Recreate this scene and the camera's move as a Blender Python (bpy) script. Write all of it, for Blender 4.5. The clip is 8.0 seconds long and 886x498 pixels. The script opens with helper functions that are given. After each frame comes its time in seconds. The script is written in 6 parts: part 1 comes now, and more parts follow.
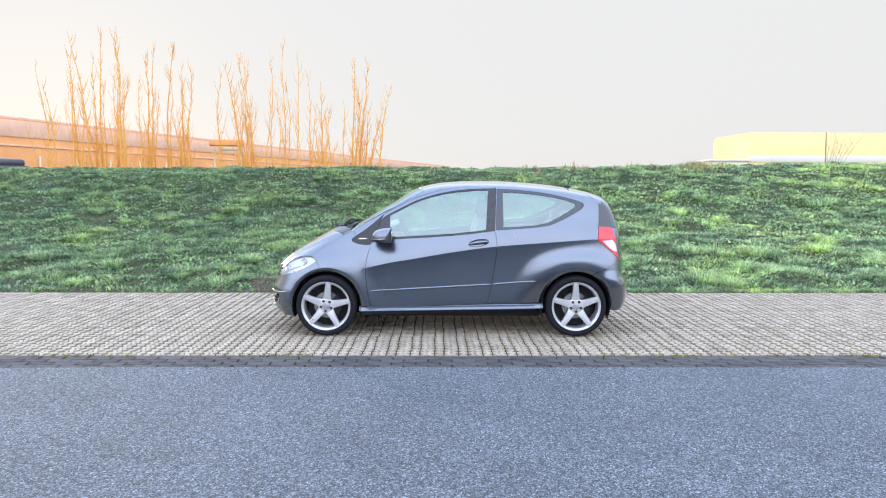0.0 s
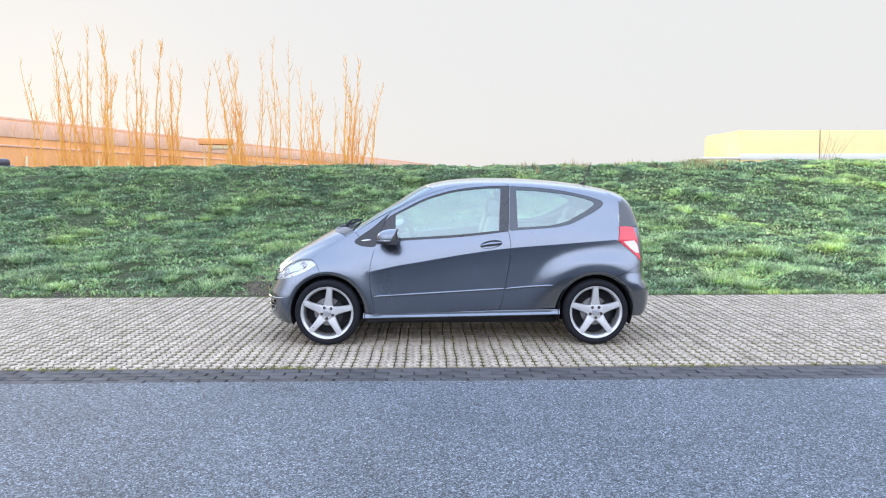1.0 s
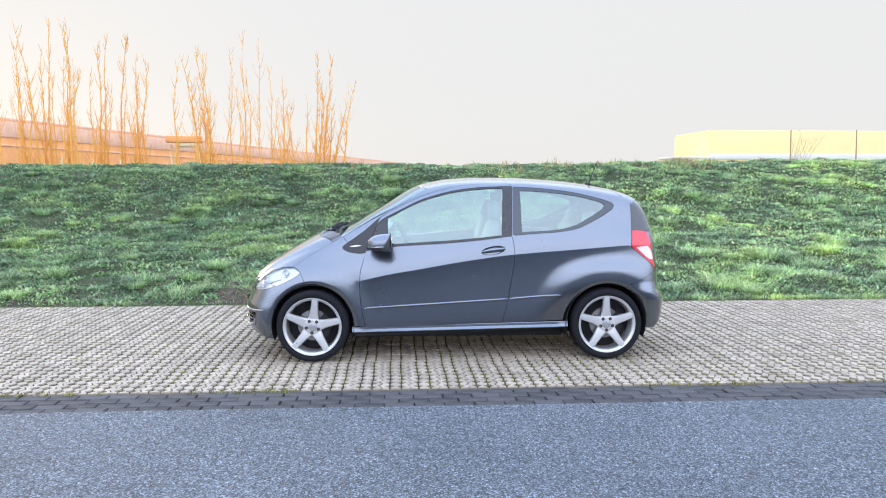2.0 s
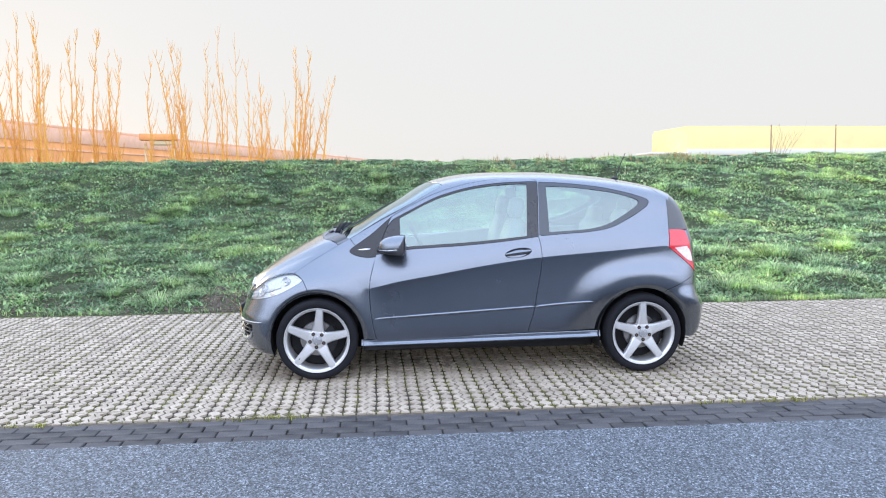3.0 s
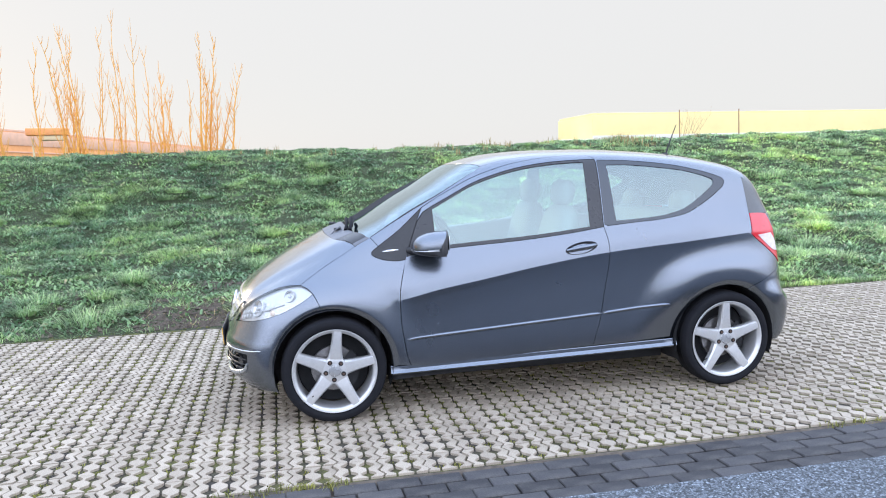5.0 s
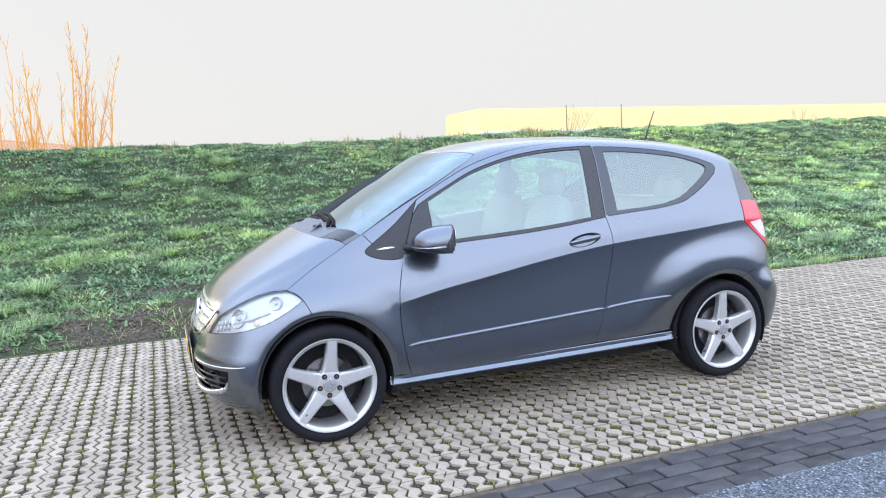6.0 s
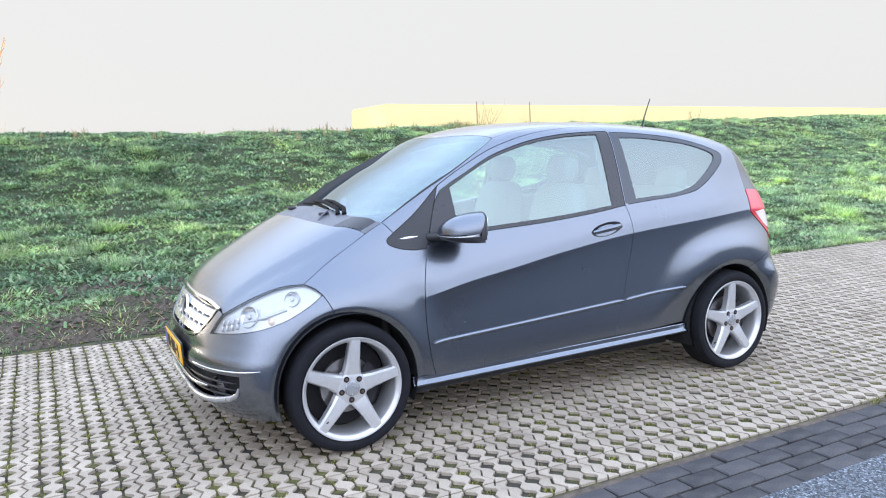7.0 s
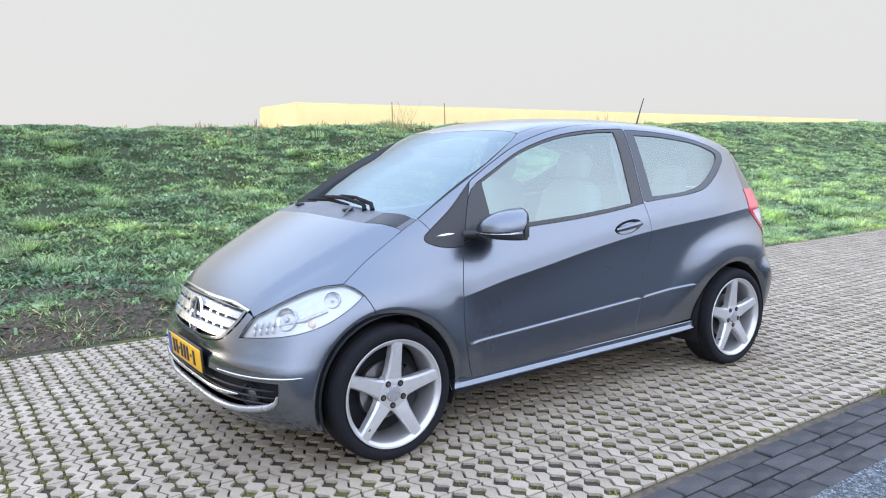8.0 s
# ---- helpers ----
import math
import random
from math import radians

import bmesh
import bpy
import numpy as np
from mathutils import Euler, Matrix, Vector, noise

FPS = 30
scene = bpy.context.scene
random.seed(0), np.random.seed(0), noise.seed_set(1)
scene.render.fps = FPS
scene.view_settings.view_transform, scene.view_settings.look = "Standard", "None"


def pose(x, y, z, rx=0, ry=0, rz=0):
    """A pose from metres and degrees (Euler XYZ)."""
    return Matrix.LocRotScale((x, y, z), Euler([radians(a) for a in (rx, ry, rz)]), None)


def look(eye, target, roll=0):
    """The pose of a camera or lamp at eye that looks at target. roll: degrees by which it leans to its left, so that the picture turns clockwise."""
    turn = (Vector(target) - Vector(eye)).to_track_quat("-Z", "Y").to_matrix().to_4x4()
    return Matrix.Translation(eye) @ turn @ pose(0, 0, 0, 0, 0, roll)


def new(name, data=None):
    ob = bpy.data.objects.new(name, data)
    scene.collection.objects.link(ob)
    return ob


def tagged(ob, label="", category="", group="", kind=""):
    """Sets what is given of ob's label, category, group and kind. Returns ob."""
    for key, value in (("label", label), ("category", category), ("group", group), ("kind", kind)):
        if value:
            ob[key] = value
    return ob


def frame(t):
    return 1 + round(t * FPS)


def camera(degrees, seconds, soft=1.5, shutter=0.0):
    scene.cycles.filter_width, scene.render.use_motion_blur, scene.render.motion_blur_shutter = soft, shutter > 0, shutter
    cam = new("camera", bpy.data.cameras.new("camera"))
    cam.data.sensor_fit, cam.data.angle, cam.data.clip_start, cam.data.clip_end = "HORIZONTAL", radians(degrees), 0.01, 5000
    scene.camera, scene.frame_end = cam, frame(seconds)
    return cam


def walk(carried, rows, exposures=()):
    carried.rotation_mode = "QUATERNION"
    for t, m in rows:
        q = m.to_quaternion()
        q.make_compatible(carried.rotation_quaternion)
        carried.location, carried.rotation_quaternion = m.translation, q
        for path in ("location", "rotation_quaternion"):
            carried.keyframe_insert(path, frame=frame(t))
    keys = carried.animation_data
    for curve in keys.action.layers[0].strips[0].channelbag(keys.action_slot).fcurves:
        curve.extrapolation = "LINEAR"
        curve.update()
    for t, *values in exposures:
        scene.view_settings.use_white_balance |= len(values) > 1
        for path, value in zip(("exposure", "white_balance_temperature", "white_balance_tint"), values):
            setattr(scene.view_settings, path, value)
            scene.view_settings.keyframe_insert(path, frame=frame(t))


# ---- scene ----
cam = camera(61.3, 8.0, soft=1.1)
PATH = [
    (0, (-0.053, 0.186, 1.544), (-0.061, 2.179, 1.376), 0.1),
    (0.5, (-0.082, 0.461, 1.547), (-0.087, 2.454, 1.375), -0.1),
    (1, (-0.238, 0.721, 1.529), (-0.221, 2.714, 1.358), -0.1),
    (1.5, (-0.35, 1.026, 1.535), (-0.295, 3.018, 1.365), -0.1),
    (2.8, (-0.696, 1.938, 1.545), (-0.549, 3.924, 1.363), -0.2),
    (3, (-0.757, 2.07, 1.526), (-0.601, 4.056, 1.345), -0.4),
    (3.5, (-0.889, 2.448, 1.514), (-0.702, 4.43, 1.322), -0.7),
    (4, (-1.086, 2.78, 1.489), (-0.862, 4.756, 1.276), -0.8),
    (4.2, (-1.182, 2.914, 1.486), (-0.915, 4.885, 1.272), -1.2),
    (5.3, (-1.651, 3.591, 1.46), (-1.176, 5.523, 1.25), -1.8),
    (5.5, (-1.764, 3.709, 1.451), (-1.222, 5.622, 1.234), -1.9),
    (6, (-2.027, 3.975, 1.452), (-1.339, 5.839, 1.223), -2.4),
    (6.5, (-2.233, 4.271, 1.437), (-1.43, 6.087, 1.201), -2.1),
    (7, (-2.492, 4.515, 1.406), (-1.57, 6.272, 1.157), -1.7),
    (7.5, (-2.751, 4.728, 1.403), (-1.72, 6.423, 1.15), -1.4),
    (8, (-2.966, 4.962, 1.387), (-1.833, 6.591, 1.135), -0.9),
]
walk(cam, [(t, look(eye, target, roll)) for t, eye, target, roll in PATH], [(0, 0.0), (7.2, 0.0), (8.0, -0.12)])

# ---- light: a white, hazy evening sky, the low sun veiled behind the bank ----
world = bpy.data.worlds.new("sky")
scene.world = world
world.use_nodes = True
wt = world.node_tree
wt.nodes.clear()
w_out = wt.nodes.new("ShaderNodeOutputWorld")
w_sky = wt.nodes.new("ShaderNodeTexSky")
w_sky.sky_type, w_sky.sun_disc = "NISHITA", False
w_sky.sun_elevation, w_sky.sun_rotation = radians(7), radians(-28)
w_clear = wt.nodes.new("ShaderNodeBackground")
w_clear.inputs[1].default_value = 0.004
w_haze = wt.nodes.new("ShaderNodeBackground")
w_co = wt.nodes.new("ShaderNodeTexCoord")
w_sep = wt.nodes.new("ShaderNodeSeparateXYZ")
w_ramp = wt.nodes.new("ShaderNodeValToRGB")
for k, (pos, col) in enumerate(((0.0, (.82, .81, .81)), (.06, (.83, .83, .83)), (.26, (.84, .84, .85)), (.34, (1.15, 1.29, 1.58)), (.46, (1.65, 1.95, 2.5)), (1.0, (1.75, 2.15, 2.95)))):
    e = w_ramp.color_ramp.elements[k] if k < 2 else w_ramp.color_ramp.elements.new(pos)
    e.position, e.color = pos, (*col, 1)
w_haze.inputs[1].default_value = 1.0
# away from the sun the same sky runs bluer
w_back = wt.nodes.new("ShaderNodeValToRGB")
for k, (pos, col) in enumerate(((0.0, (1.0, 1.04, 1.15)), (.08, (1.5, 1.64, 1.98)), (.35, (2.5, 2.72, 3.3)), (1.0, (1.75, 2.15, 2.95)))):
    e = w_back.color_ramp.elements[k] if k < 2 else w_back.color_ramp.elements.new(pos)
    e.position, e.color = pos, (*col, 1)
w_turn = wt.nodes.new("ShaderNodeMapRange")
w_turn.interpolation_type = "SMOOTHSTEP"
w_turn.inputs["From Min"].default_value, w_turn.inputs["From Max"].default_value = .25, -.6
w_mix = wt.nodes.new("ShaderNodeMixRGB")
wt.links.new(w_sep.outputs["Y"], w_turn.inputs["Value"])
wt.links.new(w_sep.outputs["Z"], w_back.inputs[0])
wt.links.new(w_turn.outputs[0], w_mix.inputs[0])
wt.links.new(w_ramp.outputs[0], w_mix.inputs[1])
wt.links.new(w_back.outputs[0], w_mix.inputs[2])
w_add = wt.nodes.new("ShaderNodeAddShader")
wt.links.new(w_co.outputs["Generated"], w_sep.inputs[0])
wt.links.new(w_sep.outputs["Z"], w_ramp.inputs[0])
wt.links.new(w_mix.outputs[0], w_haze.inputs[0])
wt.links.new(w_sky.outputs[0], w_clear.inputs[0])
wt.links.new(w_clear.outputs[0], w_add.inputs[0])
wt.links.new(w_haze.outputs[0], w_add.inputs[1])
wt.links.new(w_add.outputs[0], w_out.inputs[0])
sun = new("sun", bpy.data.lights.new("sun", "SUN"))
sun.data.energy, sun.data.angle, sun.data.color = 1.2, radians(10), (1, .82, .6)
sun.matrix_world = look((-28 * 1.0, 52, 8), (0, 0, 0))


# ---- materials ----
class Mat:
    """A node material in the making."""

    def __init__(self, name, rough=.6, metal=0.0, col=(.5, .5, .5), **more):
        self.m = bpy.data.materials.new(name)
        self.m.use_nodes = True
        self.t = self.m.node_tree
        self.b = self.t.nodes["Principled BSDF"]
        self.b.inputs["Base Color"].default_value = (*col, 1)
        self.b.inputs["Roughness"].default_value = rough
        self.b.inputs["Metallic"].default_value = metal
        for k, v in more.items():
            self.b.inputs[k.replace("_", " ")].default_value = v
        self.co = None

    def n(self, kind, **ins):
        nd = self.t.nodes.new("ShaderNode" + kind)
        for k, v in ins.items():
            nd.inputs[k.replace("_", " ")].default_value = v
        return nd

    def l(self, a, b):
        self.t.links.new(a, b)

    def coords(self, nd):
        if self.co is None:
            self.co = self.n("TexCoord")
        self.l(self.co.outputs["Object"], nd.inputs["Vector"])
        return nd

    def noise(self, scale, detail=4, rough=.6):
        return self.coords(self.n("TexNoise", Scale=scale, Detail=detail, Roughness=rough)).outputs["Fac"]

    def voronoi(self, scale, out="Color", feature="F1"):
        v = self.n("TexVoronoi", Scale=scale)
        v.feature = feature
        return self.coords(v).outputs[out]

    def ramp(self, fac, stops):
        r = self.n("ValToRGB")
        for k, (pos, col) in enumerate(stops):
            e = r.color_ramp.elements[k] if k < 2 else r.color_ramp.elements.new(pos)
            e.position, e.color = pos, (*(col if len(col) == 3 else col * 3), 1)
        self.l(fac, r.inputs[0])
        return r.outputs[0]

    def mix(self, fac, a, b, mode="MIX"):
        x = self.n("MixRGB")
        x.blend_type = mode
        for sock, v in ((0, fac), (1, a), (2, b)):
            if isinstance(v, (int, float)):
                x.inputs[sock].default_value = v
            elif isinstance(v, tuple):
                x.inputs[sock].default_value = (*v, 1)
            else:
                self.l(v, x.inputs[sock])
        return x.outputs[0]

    def color(self, sock):
        self.l(sock, self.b.inputs["Base Color"])
        return self

    def rough(self, sock):
        self.l(sock, self.b.inputs["Roughness"])
        return self

    def bump(self, sock, strength=.3, dist=.01):
        bp = self.n("Bump", Strength=strength, Distance=dist)
        self.l(sock, bp.inputs["Height"])
        self.l(bp.outputs[0], self.b.inputs["Normal"])
        return self

    def one(self):
        """One random value for each object and island."""
        oi, ge, ad, fr = self.n("ObjectInfo"), self.n("NewGeometry"), self.n("Math"), self.n("Math")
        fr.operation = "FRACT"
        self.l(oi.outputs["Random"], ad.inputs[0])
        self.l(ge.outputs["Random Per Island"], ad.inputs[1])
        self.l(ad.outputs[0], fr.inputs[0])
        return fr.outputs[0]


def asphalt_material():
    k = Mat("asphalt", rough=.75)
    grain = k.ramp(k.voronoi(118), [(.0, (.018,)), (.42, (.078,)), (.76, (.20,)), (1.0, (.46,))])
    chip = k.ramp(k.voronoi(52), [(.93, (0,)), (.985, (.8,))])
    fine = k.ramp(k.noise(260, 3), [(.3, (.55,)), (.7, (1.35,))])
    patch = k.ramp(k.noise(.9, 5), [(.3, (.82,)), (.7, (1.15,))])
    mottle = k.ramp(k.noise(34, 4), [(.34, (.74,)), (.66, (1.27,))])
    grain = k.mix(1.0, grain, mottle, "MULTIPLY")
    c = k.mix(1.0, grain, fine, "MULTIPLY")
    c = k.mix(1.0, c, patch, "MULTIPLY")
    c = k.mix(1.0, c, (.93, 1.05, 1.21), "MULTIPLY")
    k.color(k.mix(chip, c, (.30, .31, .34)))
    k.bump(k.voronoi(120, "Distance"), 1.0, .006)
    return k.m


def soil_material():
    k = Mat("mossy_soil", rough=.95)
    c = k.mix(k.ramp(k.noise(9, 6), [(.40, (0,)), (.56, (1,))]), (.048, .039, .029), (.150, .150, .034))
    c = k.mix(k.ramp(k.noise(1.3, 3), [(.45, (0,)), (.65, (1,))]), c, (.06, .05, .045))
    c = k.mix(k.ramp(k.noise(120, 3), [(.35, (0,)), (.75, (.7,))]), c, (.02, .018, .012))
    k.color(c).bump(k.noise(60, 5), .7, .02)
    return k.m


def bank_material():
    k = Mat("bank_soil", rough=.95)
    c = k.mix(k.noise(14, 6), (.035, .046, .020), (.09, .12, .046))
    c = k.mix(k.ramp(k.noise(.8, 4), [(.60, (0,)), (.72, (1,))]), c, (.060, .047, .034))
    c = k.mix(k.ramp(k.noise(70, 4), [(.4, (0,)), (.65, (.8,))]), c, (.018, .020, .010))
    k.color(c).bump(k.noise(25, 6), 1.0, .05)
    return k.m


def grass_material(name, dark, mid, light, straw):
    k = Mat(name, rough=.55)
    k.b.inputs["Specular IOR Level"].default_value = .35
    ge = k.n("NewGeometry")
    rnd = ge.outputs["Random Per Island"]
    c = k.ramp(rnd, [(0, dark), (.45, mid), (.88, light), (1.0, straw)])
    patch = k.ramp(k.noise(.8, 4), [(.34, (.66, .73, .78)), (.5, (1.05, 1.05, 1)), (.68, (1.38, 1.30, .98))])
    c = k.mix(1.0, c, patch, "MULTIPLY")
    c = k.mix(1.0, c, k.ramp(k.noise(3.2, 3), [(.36, (.68,)), (.62, (1.32,))]), "MULTIPLY")
    # pale haze towards the far end, put into the blade colour along x
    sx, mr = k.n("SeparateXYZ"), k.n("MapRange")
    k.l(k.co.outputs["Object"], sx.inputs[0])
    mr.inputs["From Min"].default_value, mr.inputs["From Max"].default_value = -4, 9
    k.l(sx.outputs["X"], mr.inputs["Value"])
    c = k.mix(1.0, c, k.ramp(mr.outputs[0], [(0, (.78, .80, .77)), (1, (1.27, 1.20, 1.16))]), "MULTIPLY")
    k.color(c)
    tr = k.n("BsdfTranslucent")
    k.l(c, tr.inputs[0])
    mx = k.n("MixShader", Fac=.38)
    k.l(k.b.outputs[0], mx.inputs[1])
    k.l(tr.outputs[0], mx.inputs[2])
    k.l(mx.outputs[0], k.t.nodes["Material Output"].inputs[0])
    return k.m


def concrete_material(name, dark, light, stain, grain=180):
    k = Mat(name, rough=.85)
    c = k.mix(k.one(), dark, light)
    c = k.mix(k.ramp(k.noise(5, 6), [(.45, (0,)), (.7, (.65,))]), c, stain)
    sp = k.ramp(k.noise(grain, 3), [(.3, (.75,)), (.7, (1.2,))])
    k.color(k.mix(1.0, c, sp, "MULTIPLY")).bump(k.noise(grain, 4), .35, .004)
    return k.m


def paint_material():
    k = Mat("grey_metallic_paint", rough=.22, metal=1.0, col=(.16, .16, .19), Coat_Weight=1.0, Coat_Roughness=.12)
    fl = k.ramp(k.noise(1400, 2), [(.35, (.120, .136, .165)), (.65, (.214, .240, .292))])
    k.color(fl)
    k.rough(k.ramp(k.noise(2.2, 4), [(.3, (.245,)), (.7, (.275,))]))
    return k.m


def plain(name, col, rough=.5, metal=0.0, var=.12, grain=60, bump=.0, **more):
    k = Mat(name, rough, metal, col, **more)
    lo, hi = tuple(c * (1 - var) for c in col), tuple(min(1, c * (1 + var)) for c in col)
    k.color(k.ramp(k.noise(grain, 4), [(.3, lo), (.7, hi)]))
    k.rough(k.ramp(k.noise(grain * .23 + 2, 4), [(.3, (max(0, rough - .07),)), (.7, (min(1, rough + .07),))]))
    if bump:
        k.bump(k.noise(grain * 3, 3), bump, .003)
    return k.m


def glass_material(name, tint, rough=0.0, clear=.88, ior=1.45, sheen=(.87, 1, .98), behind="BsdfTransparent"):
    """A thin pane with its gloss on top: clear straight through, or backed by a black print."""
    k = Mat(name)
    tr, gl, mx, lw = k.n(behind), k.n("BsdfGlossy"), k.n("MixShader"), k.n("LayerWeight", Blend=.5)
    f0 = ((ior - 1) / (ior + 1)) ** 2
    pw, fr = k.n("Math"), k.n("Math")
    pw.operation, fr.operation = "POWER", "MULTIPLY_ADD"
    pw.inputs[1].default_value, fr.inputs[1].default_value, fr.inputs[2].default_value = 5.0, 1 - f0, f0
    k.l(lw.outputs["Facing"], pw.inputs[0])
    k.l(pw.outputs[0], fr.inputs[0])
    tr.inputs[0].default_value = (*[c * clear for c in tint], 1)
    gl.inputs[0].default_value, gl.inputs["Roughness"].default_value = (*sheen, 1), rough
    k.l(fr.outputs[0], mx.inputs[0])
    k.l(tr.outputs[0], mx.inputs[1])
    k.l(gl.outputs[0], mx.inputs[2])
    k.l(mx.outputs[0], k.t.nodes["Material Output"].inputs[0])
    k.t.nodes.remove(k.b)
    return k.m


ASPHALT, SOIL, BANK = asphalt_material(), soil_material(), bank_material()
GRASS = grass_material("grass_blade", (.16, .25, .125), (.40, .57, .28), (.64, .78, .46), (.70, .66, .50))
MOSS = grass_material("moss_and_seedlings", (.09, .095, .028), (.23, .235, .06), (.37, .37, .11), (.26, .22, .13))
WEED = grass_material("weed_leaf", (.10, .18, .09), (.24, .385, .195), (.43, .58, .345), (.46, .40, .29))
PAVER = concrete_material("paver_concrete", (.355, .298, .238), (.482, .410, .330), (.235, .197, .140))
BRICK = concrete_material("gutter_brick_clay", (.034, .033, .037), (.074, .072, .078), (.125, .118, .112), 110)
PAINT = paint_material()
BLACK = plain("black_plastic", (.022, .022, .026), .42, bump=.1)
GLOSSB = plain("gloss_black_trim", (.022, .022, .027), .3, Coat_Weight=.15)
RUBBER = plain("tyre_rubber", (.009, .0095, .013), .8, grain=90, bump=.25, Specular_IOR_Level=.25)
LINER = plain("wheel_arch_liner", (.012, .012, .014), .9)
ALLOY = plain("silver_alloy_paint", (.62, .62, .63), .36, .6, .05, Coat_Weight=.6, Coat_Roughness=.1)
CHROME = plain("chrome", (.82, .82, .84), .12, 1.0, .04)
STEEL = plain("brake_steel", (.30, .29, .29), .38, .9, .2)
RUST = plain("wheel_bolt_steel", (.16, .10, .08), .5, .7, .3)
SILVER = plain("silver_grille_paint", (.44, .45, .47), .28, .6, .06, Coat_Weight=.5)
BEIGE = plain("pale_leather", (.30, .295, .28), .5, bump=.25)
TRIMG = plain("pale_cabin_trim", (.34, .33, .32), .7, bump=.2)
DARKIN = plain("dark_cabin_plastic", (.05, .05, .055), .6, bump=.2)
GLASS = glass_material("green_tinted_glass", (.72, .96, .92), clear=.84, ior=2.8)
FRIT = glass_material("black_printed_glass", (.030, .031, .036), clear=1.0, ior=1.75, rough=.05, sheen=(.86, .92, 1), behind="BsdfDiffuse")
SCREEN = glass_material("windscreen_glass", (.66, .82, .88), clear=.42, ior=3.3, sheen=(.78, .92, 1))
SCUTTLE = plain("grey_scuttle_plastic", (.135, .142, .165), .42, bump=.1)
DARKGLASS = plain("black_tail_glass", (.015, .016, .02), .04, Coat_Weight=1.0)
LENS = glass_material("headlamp_lens", (1, 1, 1), clear=.97, ior=1.85, sheen=(.95, .98, 1))
RED = plain("red_tail_lens", (.62, .012, .03), .12, Coat_Weight=1.0)
CLEARL = plain("clear_tail_lens", (.72, .62, .62), .1, Coat_Weight=1.0)
REFLECT = plain("lamp_reflector", (.52, .53, .545), .22, .45, .12)
NAVY = plain("dark_blue_enamel", (.016, .020, .036), .2, Coat_Weight=.6)
AMBER = plain("amber_lens", (.60, .47, .36), .15, Coat_Weight=1.0)
PLATE = plain("yellow_plate", (.86, .46, .015), .35, var=.05)
PLATEBLUE = plain("blue_plate_band", (.03, .09, .42), .35)
PLATEBAR = plain("plate_bar_black", (.02, .02, .02), .5)
# brown bark pushed to orange: the low sun's glow is in the colour
STEM = plain("orange_willow_bark", (.92, .41, .09), .8, var=.3, grain=20, bump=.3)
BRANCH = plain("pale_brown_bark", (.40, .24, .13), .8, var=.3, grain=20)
DRY = plain("dry_weed_stalk", (.42, .30, .14), .85, var=.3, grain=30)
CLOD = plain("dark_earth", (.105, .084, .066), .95, var=.4, grain=25, bump=.5)
# warehouse wall: orange glow put into the colour; the orange canopy shares it
WALLO = plain("orange_cladding", (.98, .42, .16), .7, var=.12, grain=.5)
HAZE = plain("cream_cladding", (.80, .76, .66), .7, var=.03, grain=.3)
WALLY = plain("yellow_cladding", (.97, .745, .345), .7, var=.06, grain=.3)
WHITE = plain("white_cladding", (.82, .80, .78), .6, var=.05, grain=1.0)
FADED = plain("faded_pink_roof_sheet", (.90, .53, .36), .6, var=.1, grain=.6)
PALEPOST = plain("cream_post", (.82, .70, .45), .6, var=.08)
DARKVEH = plain("dark_van_paint", (.07, .07, .09), .3)


# ---- small builders ----
from mathutils.geometry import delaunay_2d_cdt

def mesh_of(name, verts, faces, mat=None, smooth=False, normals=None):
    me = bpy.data.meshes.new(name)
    me.from_pydata([tuple(map(float, v)) for v in verts], [], [tuple(map(int, f)) for f in faces])
    if mat is not None:
        me.materials.append(mat)
    if smooth or normals is not None:
        me.polygons.foreach_set("use_smooth", [True] * len(me.polygons))
    if normals is not None:
        me.normals_split_custom_set([tuple(map(float, n)) for n in normals])
    me.update()
    return me


def thing(name, label, category, at=(0, 0, 0), rz=0.0, group="", kind=""):
    ob = new(name)
    ob.matrix_world = pose(*at, 0, 0, rz)
    return tagged(ob, label, category, group, kind)


def part(name, data, mat, parent, label="", at=None):
    """One mesh object under a thing or a part; data is a bmesh or a mesh."""
    if isinstance(data, bmesh.types.BMesh):
        me = bpy.data.meshes.new(name)
        data.to_mesh(me)
        data.free()
        me.materials.append(mat)
    else:
        me = data
        if mat is not None and not me.materials:
            me.materials.append(mat)
    ob = new(name, me)
    ob.parent = parent
    if at is not None:
        ob.matrix_basis = at
    return tagged(ob, label) if label else ob


def shade(bm, angle=40):
    """Smooth faces, sharp edges past the angle."""
    bm.normal_update()
    for f in bm.faces:
        f.smooth = True
    for e in bm.edges:
        if len(e.link_faces) == 2 and e.calc_face_angle(0) > radians(angle):
            e.smooth = False
    return bm


def box(size, at=(0, 0, 0), bevel=0.0, segs=2, turn=None):
    bm = bmesh.new()
    m = Matrix.Translation(at) @ (turn or Matrix()) @ Matrix.Diagonal((*size, 1))
    bmesh.ops.create_cube(bm, size=1, matrix=m)
    if bevel:
        bmesh.ops.bevel(bm, geom=list(bm.edges), offset=bevel, segments=segs, affect="EDGES", profile=.5)
        shade(bm, 50)
    return bm


def joined(*bms):
    out = bmesh.new()
    for b in bms:
        me = bpy.data.meshes.new("tmp")
        b.to_mesh(me)
        b.free()
        out.from_mesh(me)
        bpy.data.meshes.remove(me)
    return out


